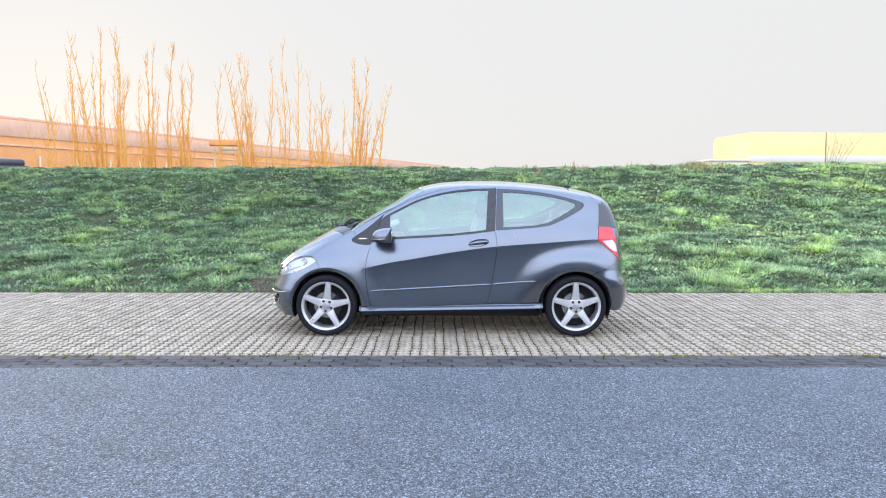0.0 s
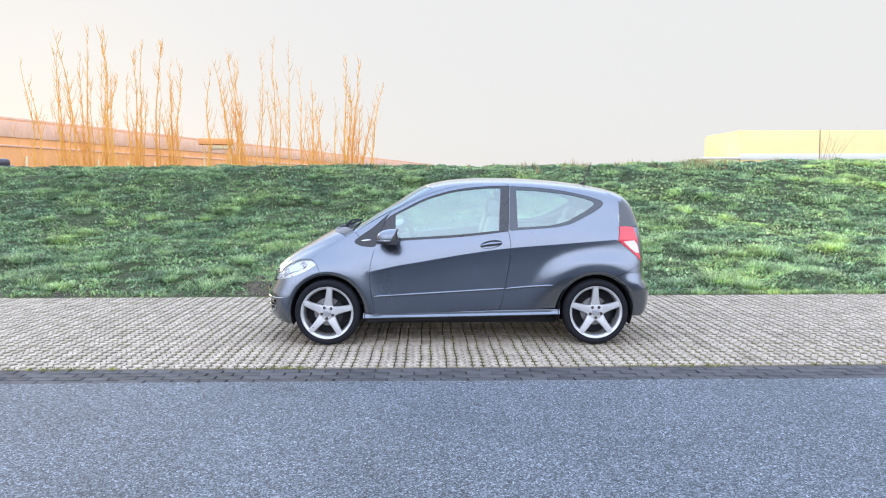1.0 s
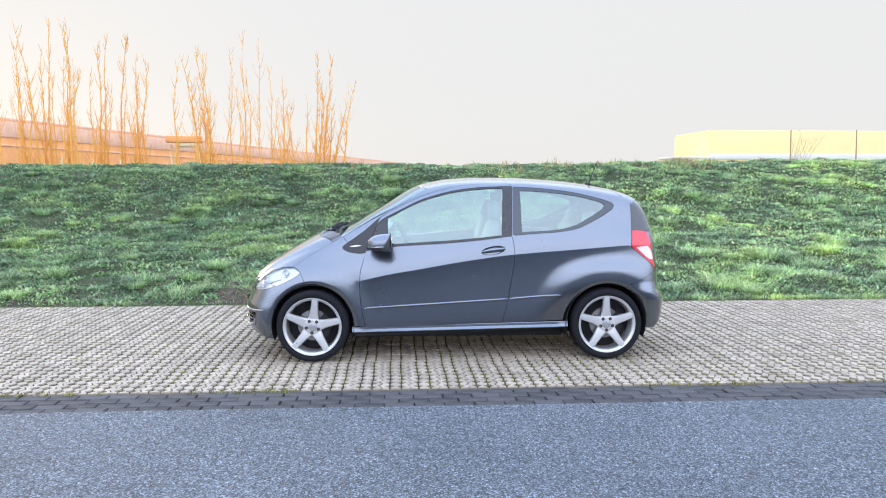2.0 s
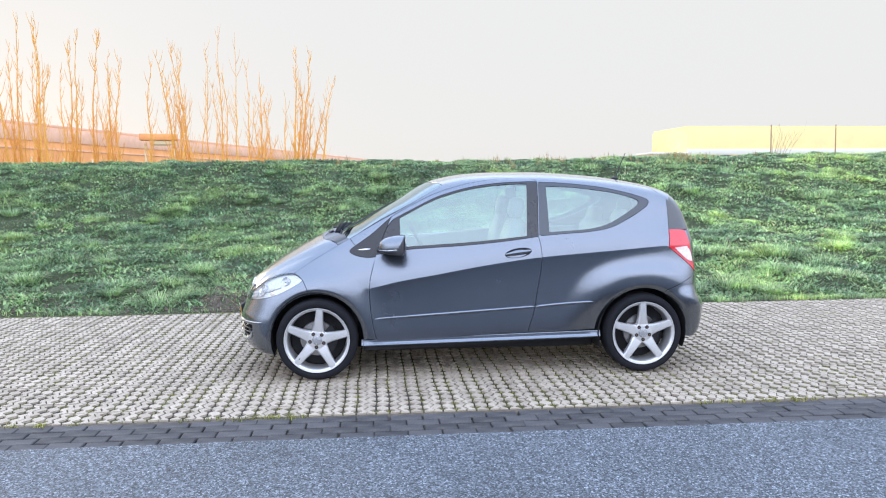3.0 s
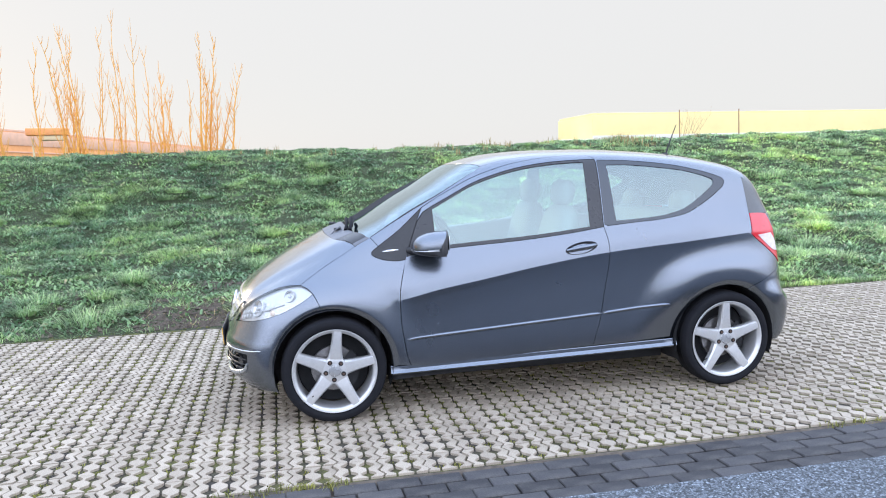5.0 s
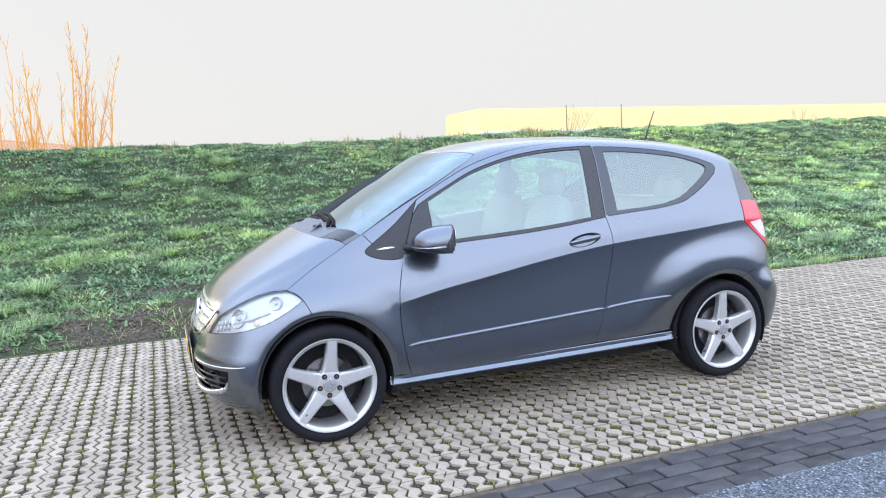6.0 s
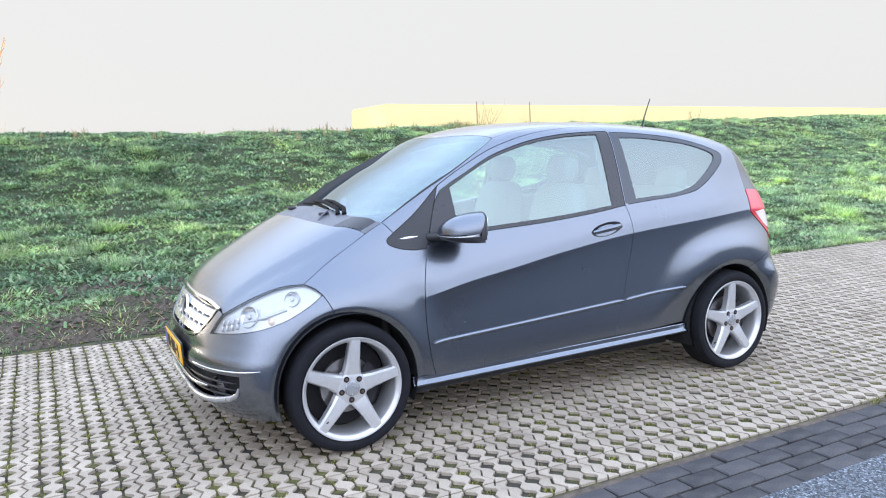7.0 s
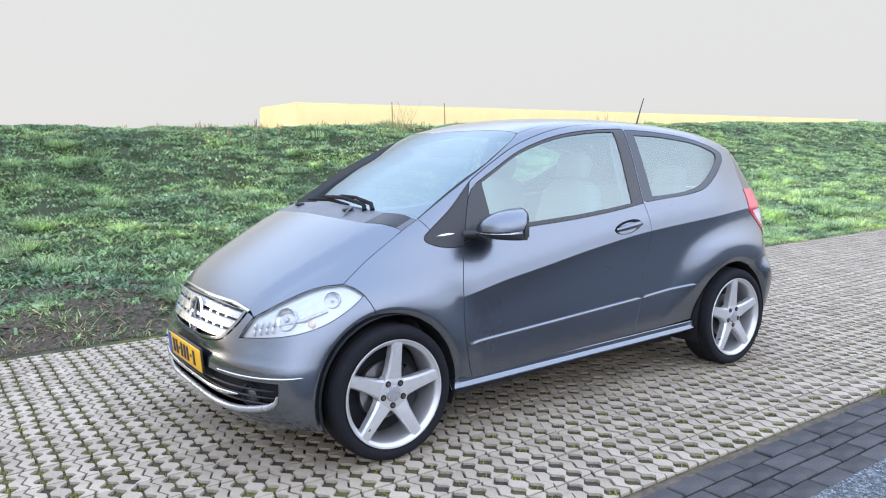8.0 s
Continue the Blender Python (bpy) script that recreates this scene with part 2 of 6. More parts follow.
def lathe(profile, n=64, axis="y", closed=False):
    """Turn (radius, along) points round the y axis."""
    bm = bmesh.new()
    rings = []
    for r, a in profile:
        rings.append([bm.verts.new((r * math.cos(2 * math.pi * i / n), a, r * math.sin(2 * math.pi * i / n))) for i in range(n)])
    pairs = list(zip(rings, rings[1:])) + ([(rings[-1], rings[0])] if closed else [])
    for p, q in pairs:
        for i in range(n):
            j = (i + 1) % n
            bm.faces.new((p[i], p[j], q[j], q[i]))
    bmesh.ops.recalc_face_normals(bm, faces=bm.faces)
    return shade(bm, 35)


def tube(points, radii, n=8, cap=True):
    """A tapering tube along points."""
    bm = bmesh.new()
    pts = [Vector(p) for p in points]
    rings = []
    for i, p in enumerate(pts):
        d = (pts[min(i + 1, len(pts) - 1)] - pts[max(i - 1, 0)]).normalized()
        u = d.orthogonal().normalized() if i == 0 else (u - d * u.dot(d)).normalized()
        w = d.cross(u)
        r = radii[i] if isinstance(radii, (list, tuple)) else radii
        rings.append([bm.verts.new(p + (u * math.cos(2 * math.pi * k / n) + w * math.sin(2 * math.pi * k / n)) * r) for k in range(n)])
    for p, q in zip(rings, rings[1:]):
        for k in range(n):
            bm.faces.new((p[k], p[(k + 1) % n], q[(k + 1) % n], q[k]))
    if cap:
        bm.faces.new(rings[0][::-1])
        bm.faces.new(rings[-1])
    bmesh.ops.recalc_face_normals(bm, faces=bm.faces)
    return shade(bm, 50)


def smooth_line(pts, step):
    """Points at even steps along a smooth open curve through pts (any dimension)."""
    p = np.array(pts, float)
    if len(p) == 2:
        out = p
    else:
        ext = np.vstack((2 * p[0] - p[1], p, 2 * p[-1] - p[-2]))
        out = []
        for i in range(1, len(ext) - 2):
            a, b, c, d = ext[i - 1:i + 3]
            for t in np.linspace(0, 1, 12, endpoint=False):
                out.append(.5 * (2 * b + (c - a) * t + (2 * a - 5 * b + 4 * c - d) * t * t + (3 * b - a - 3 * c + d) * t ** 3))
        out = np.array(out + [ext[-2]])
    s = np.concatenate(([0], np.cumsum(np.linalg.norm(np.diff(out, axis=0), axis=1))))
    n = max(2, int(round(s[-1] / step)) + 1)
    return np.stack([np.interp(np.linspace(0, s[-1], n), s, out[:, k]) for k in range(out.shape[1])], 1)


def inside(poly, pts):
    """Which pts lie in the closed polygon."""
    x, y = pts[:, 0], pts[:, 1]
    r = np.zeros(len(pts), bool)
    q = np.roll(poly, 1, 0)
    for (ax, ay), (bx, by) in zip(poly, q):
        if ay != by:
            r ^= ((ay > y) != (by > y)) & (x < (bx - ax) * (y - ay) / (by - ay) + ax)
    return r


def away(poly, pts, d):
    """Which pts lie at least d from the polygon's edges."""
    ok = np.ones(len(pts), bool)
    for a, b in zip(poly, np.roll(poly, -1, 0)):
        e = b - a
        t = np.clip(((pts - a) @ e) / max(e @ e, 1e-12), 0, 1)
        ok &= np.linalg.norm(pts - a - t[:, None] * e, axis=1) > d
    return ok


# ---- ground, road, gutter, paving and bank; lane frame: x along the road, y from the paving's near edge ----
LANE = pose(0, 6.92, 0, 0, 0, .7)
CELL = .2233
DEEP = 4.16
RISE = [(-900, -.05), (-.5, -.05), (-.46, -.026), (-.05, -.026), (-.03, -.007), (.0, -.007), (.03, -.013), (DEEP, -.013), (4.3, .0), (4.7, .05), (5.7, .17), (7.2, .36), (8.5, .50), (9.4, .65), (10.8, .93), (11.7, 1.22), (12.3, 1.40),
        (12.9, 1.61), (13.4, 1.78), (14.0, 1.92), (15.0, 2.02), (17, 2.03), (24, 1.7), (40, 1.2), (70, .8), (1200, .8)]


def rise_at(x, y):
    """Height of the ground in the lane frame: profile, long swell along the bank, lumps and hummocks."""
    z = np.interp(y, *zip(*RISE))
    on = np.clip((y - DEEP) / .8, 0, 1) * np.clip((30 - y) / 10, 0, 1)
    pts = list(zip(np.ravel(x), np.ravel(y)))
    lump = np.array([noise.fractal(Vector((a * .9, b * 1.1, 3.1)), .9, 2.0, 4) for a, b in pts]).reshape(np.shape(z))
    humps = np.array([noise.noise(Vector((a * 2.1, b * 2.5, 5.3))) for a, b in pts]).reshape(np.shape(z))
    fold = np.array([noise.noise(Vector((a * .12, b * .3, 9.7))) for a, b in pts]).reshape(np.shape(z))
    swell = np.clip(z / 2, 0, 1) * (.0145 * np.clip(x, 0, 45))
    return z + on * (.11 * lump + .05 * humps + .08 * fold + swell)


GRID_X, GRID_Y = np.arange(-17, 48.01, .15), np.arange(DEEP - .3, 18.01, .15)
GRID = rise_at(*np.meshgrid(GRID_X, GRID_Y))


def rise(x, y):
    """Height between the bank's grid points."""
    u, v = np.clip((x - GRID_X[0]) / .15, 0, len(GRID_X) - 1.001), np.clip((y - GRID_Y[0]) / .15, 0, len(GRID_Y) - 1.001)
    i, j = u.astype(int), v.astype(int)
    u, v = u - i, v - j
    return (GRID[j, i] * (1 - u) + GRID[j, i + 1] * u) * (1 - v) + (GRID[j + 1, i] * (1 - u) + GRID[j + 1, i + 1] * u) * v


def ground_sheet():
    xs = np.concatenate((-np.geomspace(900, 19, 14), GRID_X, np.geomspace(50, 900, 12)))
    ys = np.concatenate((-np.geomspace(900, 2, 12), (-.5, -.46, -.05, -.03, 0, .03, 1, 2, 3, 4.0), GRID_Y[GRID_Y >= DEEP - .01], np.geomspace(18.6, 1200, 22)))
    gx, gy = np.meshgrid(xs, ys)
    gz = rise_at(gx, gy)
    v = np.stack((gx, gy, gz), -1).reshape(-1, 3)
    w, f = len(xs), []
    for j in range(len(ys) - 1):
        for i in range(w - 1):
            f.append((j * w + i, j * w + i + 1, (j + 1) * w + i + 1, (j + 1) * w + i))
    me = mesh_of("ground", v, f, BANK, smooth=True)
    me.materials.append(SOIL)
    me.materials.append(CLOD)
    cy = np.array([v[q[0]][1] for q in f])
    me.polygons.foreach_set("material_index", np.where((cy > -.02) & (cy < DEEP - .1), 1, np.where((cy > -.55) & (cy < 0), 2, 0)).astype(np.int32))
    ob = new("ground", me)
    ob.matrix_world = LANE
    tagged(ob, "earth of a grassy bank rising beyond a parking strip", "ground", kind="structure")


ground_sheet()


def road_sheet():
    xs = np.concatenate(((-700, -60), np.arange(-20, 20.1, .5), (60, 700)))
    ys = np.concatenate((np.linspace(-15, -8, 3), np.arange(-7, -.9, .5), (-.60, -.50, -.452)))
    gx, gy = np.meshgrid(xs, ys)
    gz = np.array([.006 * noise.noise(Vector((a * .5, b * .9, 1))) for a, b in zip(gx.ravel(), gy.ravel())])
    v = np.stack((gx.ravel(), gy.ravel(), gz), 1)
    w, n = len(xs), len(xs) * len(ys)
    f = [(j * w + i, j * w + i + 1, (j + 1) * w + i + 1, (j + 1) * w + i) for j in range(len(ys) - 1) for i in range(w - 1)]
    low = v[-w:].copy()
    low[:, 2] = -.06
    f += [(n - w + i, n - w + i + 1, n + i + 1, n + i) for i in range(w - 1)]
    ob = new("road", mesh_of("road", np.vstack((v, low)), f, ASPHALT))
    ob.matrix_world = LANE
    tagged(ob, "blue-grey coarse asphalt road surface", "road", kind="structure")


road_sheet()


def blades(name, base, height, width, lean, turn, mat, label, category, parent_m, bend=.5, fine=False):
    """Many blades in one mesh: bent ones of five corners each, or fine ones of three."""
    n = len(base)
    d = np.stack((np.cos(turn), np.sin(turn), np.zeros(n)), 1)
    s = np.stack((-np.sin(turn), np.cos(turn), np.zeros(n)), 1)
    up = np.array((0, 0, 1.0))
    mid = base + up * (height * .55)[:, None] + d * (lean * height * bend * .5)[:, None]
    tip = base + up * (height * (1 - .35 * np.minimum(lean, 1.6)))[:, None] + d * (lean * height)[:, None]
    h = (width / 2)[:, None]
    v = np.stack((base - s * h, base + s * h, mid + s * h * .8, mid - s * h * .8, tip), 1).reshape(-1, 3)
    o = np.arange(n) * 5
    if fine:
        v, o = np.stack((base - s * h, base + s * h, tip), 1).reshape(-1, 3), np.arange(n) * 3
    loops = np.stack((o, o + 1, o + 2, o + 3, o + 3, o + 2, o + 4), 1).ravel() if not fine else np.arange(3 * n)
    me = bpy.data.meshes.new(name)
    me.vertices.add(len(v))
    me.vertices.foreach_set("co", v.astype(np.float32).ravel())
    me.loops.add(len(loops))
    me.loops.foreach_set("vertex_index", loops.astype(np.int32))
    starts = np.arange(n) * 3 if fine else np.stack((np.arange(n) * 7, np.arange(n) * 7 + 4), 1).ravel()
    me.polygons.add(len(starts))
    me.polygons.foreach_set("loop_start", starts.astype(np.int32))
    me.materials.append(mat)
    me.update(calc_edges=True)
    me.validate()
    ob = new(name, me)
    ob.matrix_world = parent_m
    return tagged(ob, label, category, kind="stuff")


def field_noise(p, scale, seed):
    return np.array([noise.noise(Vector((a * scale, b * scale, seed))) for a, b in p[:, :2]])


def worn_foot(p):
    """How bare the earth is: a trodden stretch at the foot, and scattered patches."""
    toe = np.clip(1.3 - (p[:, 1] - DEEP) / 1.35, 0, 1)
    worn = np.clip((-1.1 - p[:, 0]) / .5, 0, 1) * np.clip((p[:, 0] + 3.0) / .5, 0, 1)
    return field_noise(p, .45, 5.5) + .6 * field_noise(p, 1.7, 1.9) + 1.5 * toe * worn + .12 * toe + .14 * np.clip(-p[:, 0] / 3, 0, 1)


def bank_grass():
    g = np.random.default_rng(5)
    # domed clumps, dense and tall in the middle, their blades falling outwards
    n = 19000
    p = np.stack((g.uniform(-15, 46, n), DEEP + .04 + g.uniform(0, 1, n) * 11.9), 1)
    far = np.hypot(p[:, 0] + 1, p[:, 1] + 2)
    keep = g.uniform(0, 1, n) < np.clip(1.3 - far / 34, .30, 1)
    p, far = p[keep], far[keep]
    bare = worn_foot(p)
    keep = g.uniform(0, 1, len(p)) > np.clip((bare - .60) * 4.5, 0, .76)
    p, far = p[keep], far[keep]
    lush = field_noise(p, .9, 2.2) + .6 * field_noise(p, 2.1, 5.3) + g.normal(0, .18, len(p))
    r = np.clip(.135 + .10 * lush, .05, .34) * g.uniform(.7, 1.3, len(p)) * (1 + .02 * np.clip(far - 8, 0, 30))
    tall = np.clip(.075 + .075 * lush, .03, .19) * g.uniform(.75, 1.3, len(p))
    k = np.clip(1500 * r ** 2 * np.clip(12 / far, .3, 1.2), 14, 230).astype(int)
    m = k.sum()
    c, rr, hh, ff = np.repeat(p, k, 0), np.repeat(r, k), np.repeat(tall, k), np.repeat(far, k)
    ang, rad = g.uniform(0, 6.28, m), np.sqrt(g.uniform(0, 1, m))
    q = c + np.stack((np.cos(ang), np.sin(ang)), 1) * (rad * rr)[:, None]
    q[:, 1] = np.maximum(q[:, 1], DEEP - .03)
    out = np.arctan2(np.sin(ang) * rad - .35, np.cos(ang) * rad) + g.normal(0, .55, m)
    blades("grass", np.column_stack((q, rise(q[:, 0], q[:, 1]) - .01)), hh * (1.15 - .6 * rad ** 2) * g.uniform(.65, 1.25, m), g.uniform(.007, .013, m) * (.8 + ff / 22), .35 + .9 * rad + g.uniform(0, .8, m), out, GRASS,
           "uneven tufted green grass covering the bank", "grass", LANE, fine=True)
    # short sward between the clumps
    m = 230000
    q = np.stack((g.uniform(-15, 40, m), DEEP + .05 + g.uniform(0, 1, m) * 11.9), 1)
    far = np.hypot(q[:, 0] + 1, q[:, 1] + 2)
    thin = np.array([noise.noise(Vector((a * 1.9, b * 1.9, 4.4))) for a, b in q])
    foot = (q[:, 1] < DEEP + 1.3) & (q[:, 0] < -1.1) & (q[:, 0] > -3.0)
    q = q[(g.uniform(0, 1, m) < np.clip(14 / far, .3, 1)) & (thin > -.52) & ~foot]
    m = len(q)
    blades("sward", np.column_stack((q, rise(q[:, 0], q[:, 1]) - .005)), g.uniform(.02, .06, m), g.uniform(.008, .016, m), g.uniform(.3, 1.5, m), g.uniform(0, 6.28, m), WEED,
           "short thin grass between the tufts", "grass", LANE, fine=True)
    # big drooping tussocks, most of them near the foot of the bank
    m = 300
    p = np.stack((g.uniform(-13, 16, m), DEEP + .35 + 9.5 * g.uniform(0, 1, m) ** 1.8), 1)
    p = p[(np.abs(p[:, 0] + 2.0) > .95) | (p[:, 1] > DEEP + 1.25) | (g.uniform(0, 1, m) < .45)]
    m, k = len(p), 240
    r = g.uniform(.10, .30, m)
    ang, rad = g.uniform(0, 6.28, m * k), np.sqrt(g.uniform(0, 1, m * k))
    q = np.repeat(p, k, 0) + np.stack((np.cos(ang), np.sin(ang)), 1) * (rad * np.repeat(r, k))[:, None]
    z = np.repeat(rise(p[:, 0], p[:, 1]), k) - .01
    h = np.repeat(g.uniform(.13, .30, m), k) * g.uniform(.6, 1.15, m * k) * (1.1 - .45 * rad)
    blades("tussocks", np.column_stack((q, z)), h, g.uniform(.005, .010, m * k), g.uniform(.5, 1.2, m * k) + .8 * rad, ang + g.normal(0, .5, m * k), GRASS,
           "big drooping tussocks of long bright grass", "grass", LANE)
    # low broad weeds between the tufts
    m = 36000
    p = np.stack((g.uniform(-15, 34, m), DEEP + .1 + g.uniform(0, 1, m) * 11.4), 1)
    p = p[field_noise(p, .7, 8.8) > -.55]
    p = p[(p[:, 1] > DEEP + .9) | (np.abs(p[:, 0] + 2.0) > .95) | (g.uniform(0, 1, len(p)) < .08)]
    k = 7
    q = np.repeat(p, k, 0) + g.normal(0, .05, (len(p) * k, 2))
    z = np.repeat(rise(p[:, 0], p[:, 1]), k)
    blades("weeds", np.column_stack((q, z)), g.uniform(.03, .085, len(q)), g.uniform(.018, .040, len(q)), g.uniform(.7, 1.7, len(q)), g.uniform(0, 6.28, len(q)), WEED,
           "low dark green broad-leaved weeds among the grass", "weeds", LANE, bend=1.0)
    # grass hanging over the paving's far edge and in the gutter seam
    m = 900
    x = g.uniform(-9, 14, m)
    x = np.where((x < -1.2) & (g.uniform(0, 1, m) < .8), g.uniform(-1.2, 14, m), x)
    q = np.repeat(np.stack((x, DEEP + g.normal(.02, .04, m)), 1), 8, 0) + g.normal(0, .03, (m * 8, 2))
    blades("edge_grass", np.column_stack((q, np.full(len(q), -.015))), g.uniform(.04, .12, len(q)), g.uniform(.005, .01, len(q)), g.uniform(.4, 1.5, len(q)), g.uniform(3.5, 6.0, len(q)), GRASS,
           "thin grass along the edge of the paving", "grass", LANE)
    m = 170
    x = g.uniform(-6, 7, m)
    x = x[np.array([noise.noise(Vector((a * 1.3, 0, 6.6))) for a in x]) > -.05]
    q = np.repeat(np.stack((x, g.normal(-.016, .014, len(x))), 1), 14, 0) + g.normal(0, .020, (len(x) * 14, 2))
    blades("gutter_grass", np.column_stack((q, np.full(len(q), -.012))), g.uniform(.015, .05, len(q)), g.uniform(.003, .007, len(q)), g.uniform(.3, 1.6, len(q)), g.uniform(0, 6.28, len(q)), MOSS,
           "small grass and moss in the seam beside the gutter", "grass", LANE)
    # moss and seedlings in the holes of the pavers
    m = 6200
    x = g.uniform(-6, 5, m)
    c = np.stack((x, g.uniform(0, DEEP, m)), 1)
    c = c[(field_noise(c, .5, 4.2) + .25 * g.normal(0, 1, len(c))) > -.02]
    i, j = np.floor(c[:, 0] / CELL), np.floor(c[:, 1] / CELL)
    hx = np.where(g.uniform(0, 1, len(c)) < .5, .07, .158)
    hy = np.where(g.uniform(0, 1, len(c)) < .5, .25, .75) * CELL
    q = np.repeat(np.stack((i * CELL + hx, j * CELL + hy), 1), 10, 0) + g.uniform(-.022, .022, (len(c) * 10, 2))
    blades("seam_moss", np.column_stack((q, np.full(len(q), -.014))), g.uniform(.008, .022, len(q)), g.uniform(.004, .008, len(q)), g.uniform(.2, 1.0, len(q)), g.uniform(0, 6.28, len(q)), MOSS,
           "moss and seedling grass in the paver holes", "moss", LANE)


def earth_clods():
    """Crumbs of bare earth along the worn foot of the bank."""
    g = np.random.default_rng(12)
    n = 5200
    p = np.stack((np.where(g.uniform(0, 1, n) < .6, g.uniform(-3.0, -1.0, n), g.uniform(-9, 9, n)), DEEP + .05 + 1.9 * g.uniform(0, 1, n) ** 1.6), 1)
    p = p[(p[:, 0] < -1.2) | (g.uniform(0, 1, n) < .3)]
    n = len(p)
    r = .010 + .030 * g.uniform(0, 1, n) ** 2.2
    corner = np.array(((1, 0, 0), (-1, 0, 0), (0, 1, 0), (0, -1, 0), (0, 0, .8), (0, 0, -.6)))
    v = corner[None] * r[:, None, None] * g.uniform(.6, 1.4, (n, 6, 3)) + g.normal(0, .15, (n, 6, 3)) * r[:, None, None]
    v += np.column_stack((p, rise(p[:, 0], p[:, 1])))[:, None]
    tri = ((0, 2, 4), (2, 1, 4), (1, 3, 4), (3, 0, 4), (2, 0, 5), (1, 2, 5), (3, 1, 5), (0, 3, 5))
    f = [tuple(6 * i + a for a in t) for i in range(n) for t in tri]
    ob = new("earth_clods", mesh_of("earth_clods", v.reshape(-1, 3), f, CLOD))
    ob.matrix_world = LANE
    tagged(ob, "dark crumbs of bare earth at the foot of the bank", "soil", kind="stuff")


def dry_litter():
    """Straw and dead stalks lying on the bare earth."""
    g = np.random.default_rng(31)
    n = 150
    p = np.stack((g.uniform(-3.0, -1.1, n), DEEP + .04 + 1.1 * g.uniform(0, 1, n) ** 1.3), 1)
    p = p[field_noise(p, 1.6, 3.3) > -.1]
    n = len(p)
    blades("straw_litter", np.column_stack((p, rise(p[:, 0], p[:, 1]) + .012)), g.uniform(.04, .11, n), g.uniform(.003, .007, n), g.uniform(1.5, 2.6, n), g.uniform(0, 6.28, n), DRY,
           "straw and dead stalks lying on bare earth", "straw", LANE, bend=.8)


bank_grass()
earth_clods()
dry_litter()


# ---- far things beyond the bank ----
def long_building(name, a, b, height, label, wall_mat, band_mat, roof_mat, bands, bays, base=0.0, depth=30, over=.6):
    a, b = Vector((*a, base)), Vector((*b, base))
    d = (b - a)
    length = d.length
    th = thing(name, label, "building", a, math.degrees(math.atan2(d.y, d.x)))
    part("wall", box((length, depth, height), (length / 2, depth / 2, height / 2), .05), wall_mat, th)
    part("roof", box((length + over, depth + over, .35), (length / 2, depth / 2, height + .17), .04), roof_mat, th)
    for z, t in bands:
        part("cladding_band", box((length, .1, t), (length / 2, -.06, z), .01), band_mat, th)
    for i in range(bays):
        x = (i + .5) * length / bays
        part("wall_post", box((.28, .16, height * .55), (x, -.14, height * .275), .02), PALEPOST, th)
    return th


long_building("warehouse", (-64, 32), (2, 309), 9.2, "long low warehouse with pale posts, orange glow in its wall colour", WALLO, FADED, FADED, [(8.15, 1.9), (6.2, .2)], 44, over=.05)
long_building("sheds", (45.2, 113), (226, 118), 9.25, "long pale yellow industrial hall with a white band", WALLY, HAZE, WALLY, [(5.65, .9)], 40, depth=14, over=-.4)
annex = thing("annex", "small pale flat-roofed annex beside the hall", "building", (39.6, 112.6, 0), 1.6)
part("wall", box((5.4, 6, 5.3), (2.7, 3, 2.65), .05), PALEPOST, annex)
part("roof", box((5.8, 6.4, .3), (2.7, 3, 5.45), .04), HAZE, annex)
canopy = thing("orange_canopy", "flat orange canopy on pale posts before the warehouse", "canopy", (-16.6, 57.0, 0), 12)
part("roof", box((2.5, 1.2, .45), (0, 0, 4.75), .04), WALLO, canopy)
part("fascia", box((1.7, 1.0, .3), (.3, .0, 4.36), .03), PALEPOST, canopy)
for x in (-.9, 1.0):
    part("post", box((.12, .12, 4.3), (x, 0, 2.15), .02), PALEPOST, canopy)
van = thing("parked_van", "dark parked van with a pale stripe beside the warehouse", "van", (-31.5, 52, 0), 60)
part("body", box((4.6, 1.9, 1.5), (0, 0, 2.2), .25, 3), DARKVEH, van)
part("roof", box((3.2, 1.7, .6), (.4, 0, 3.1), .25, 3), DARKVEH, van)
part("stripe", box((4.2, 1.96, .14), (0, 0, 2.35), .02), WHITE, van)
for x in (-1.5, 1.5):
    part("wheel", tube([(x, -1.0, 1.35), (x, 1.0, 1.35)], .34, 16), RUBBER, van)

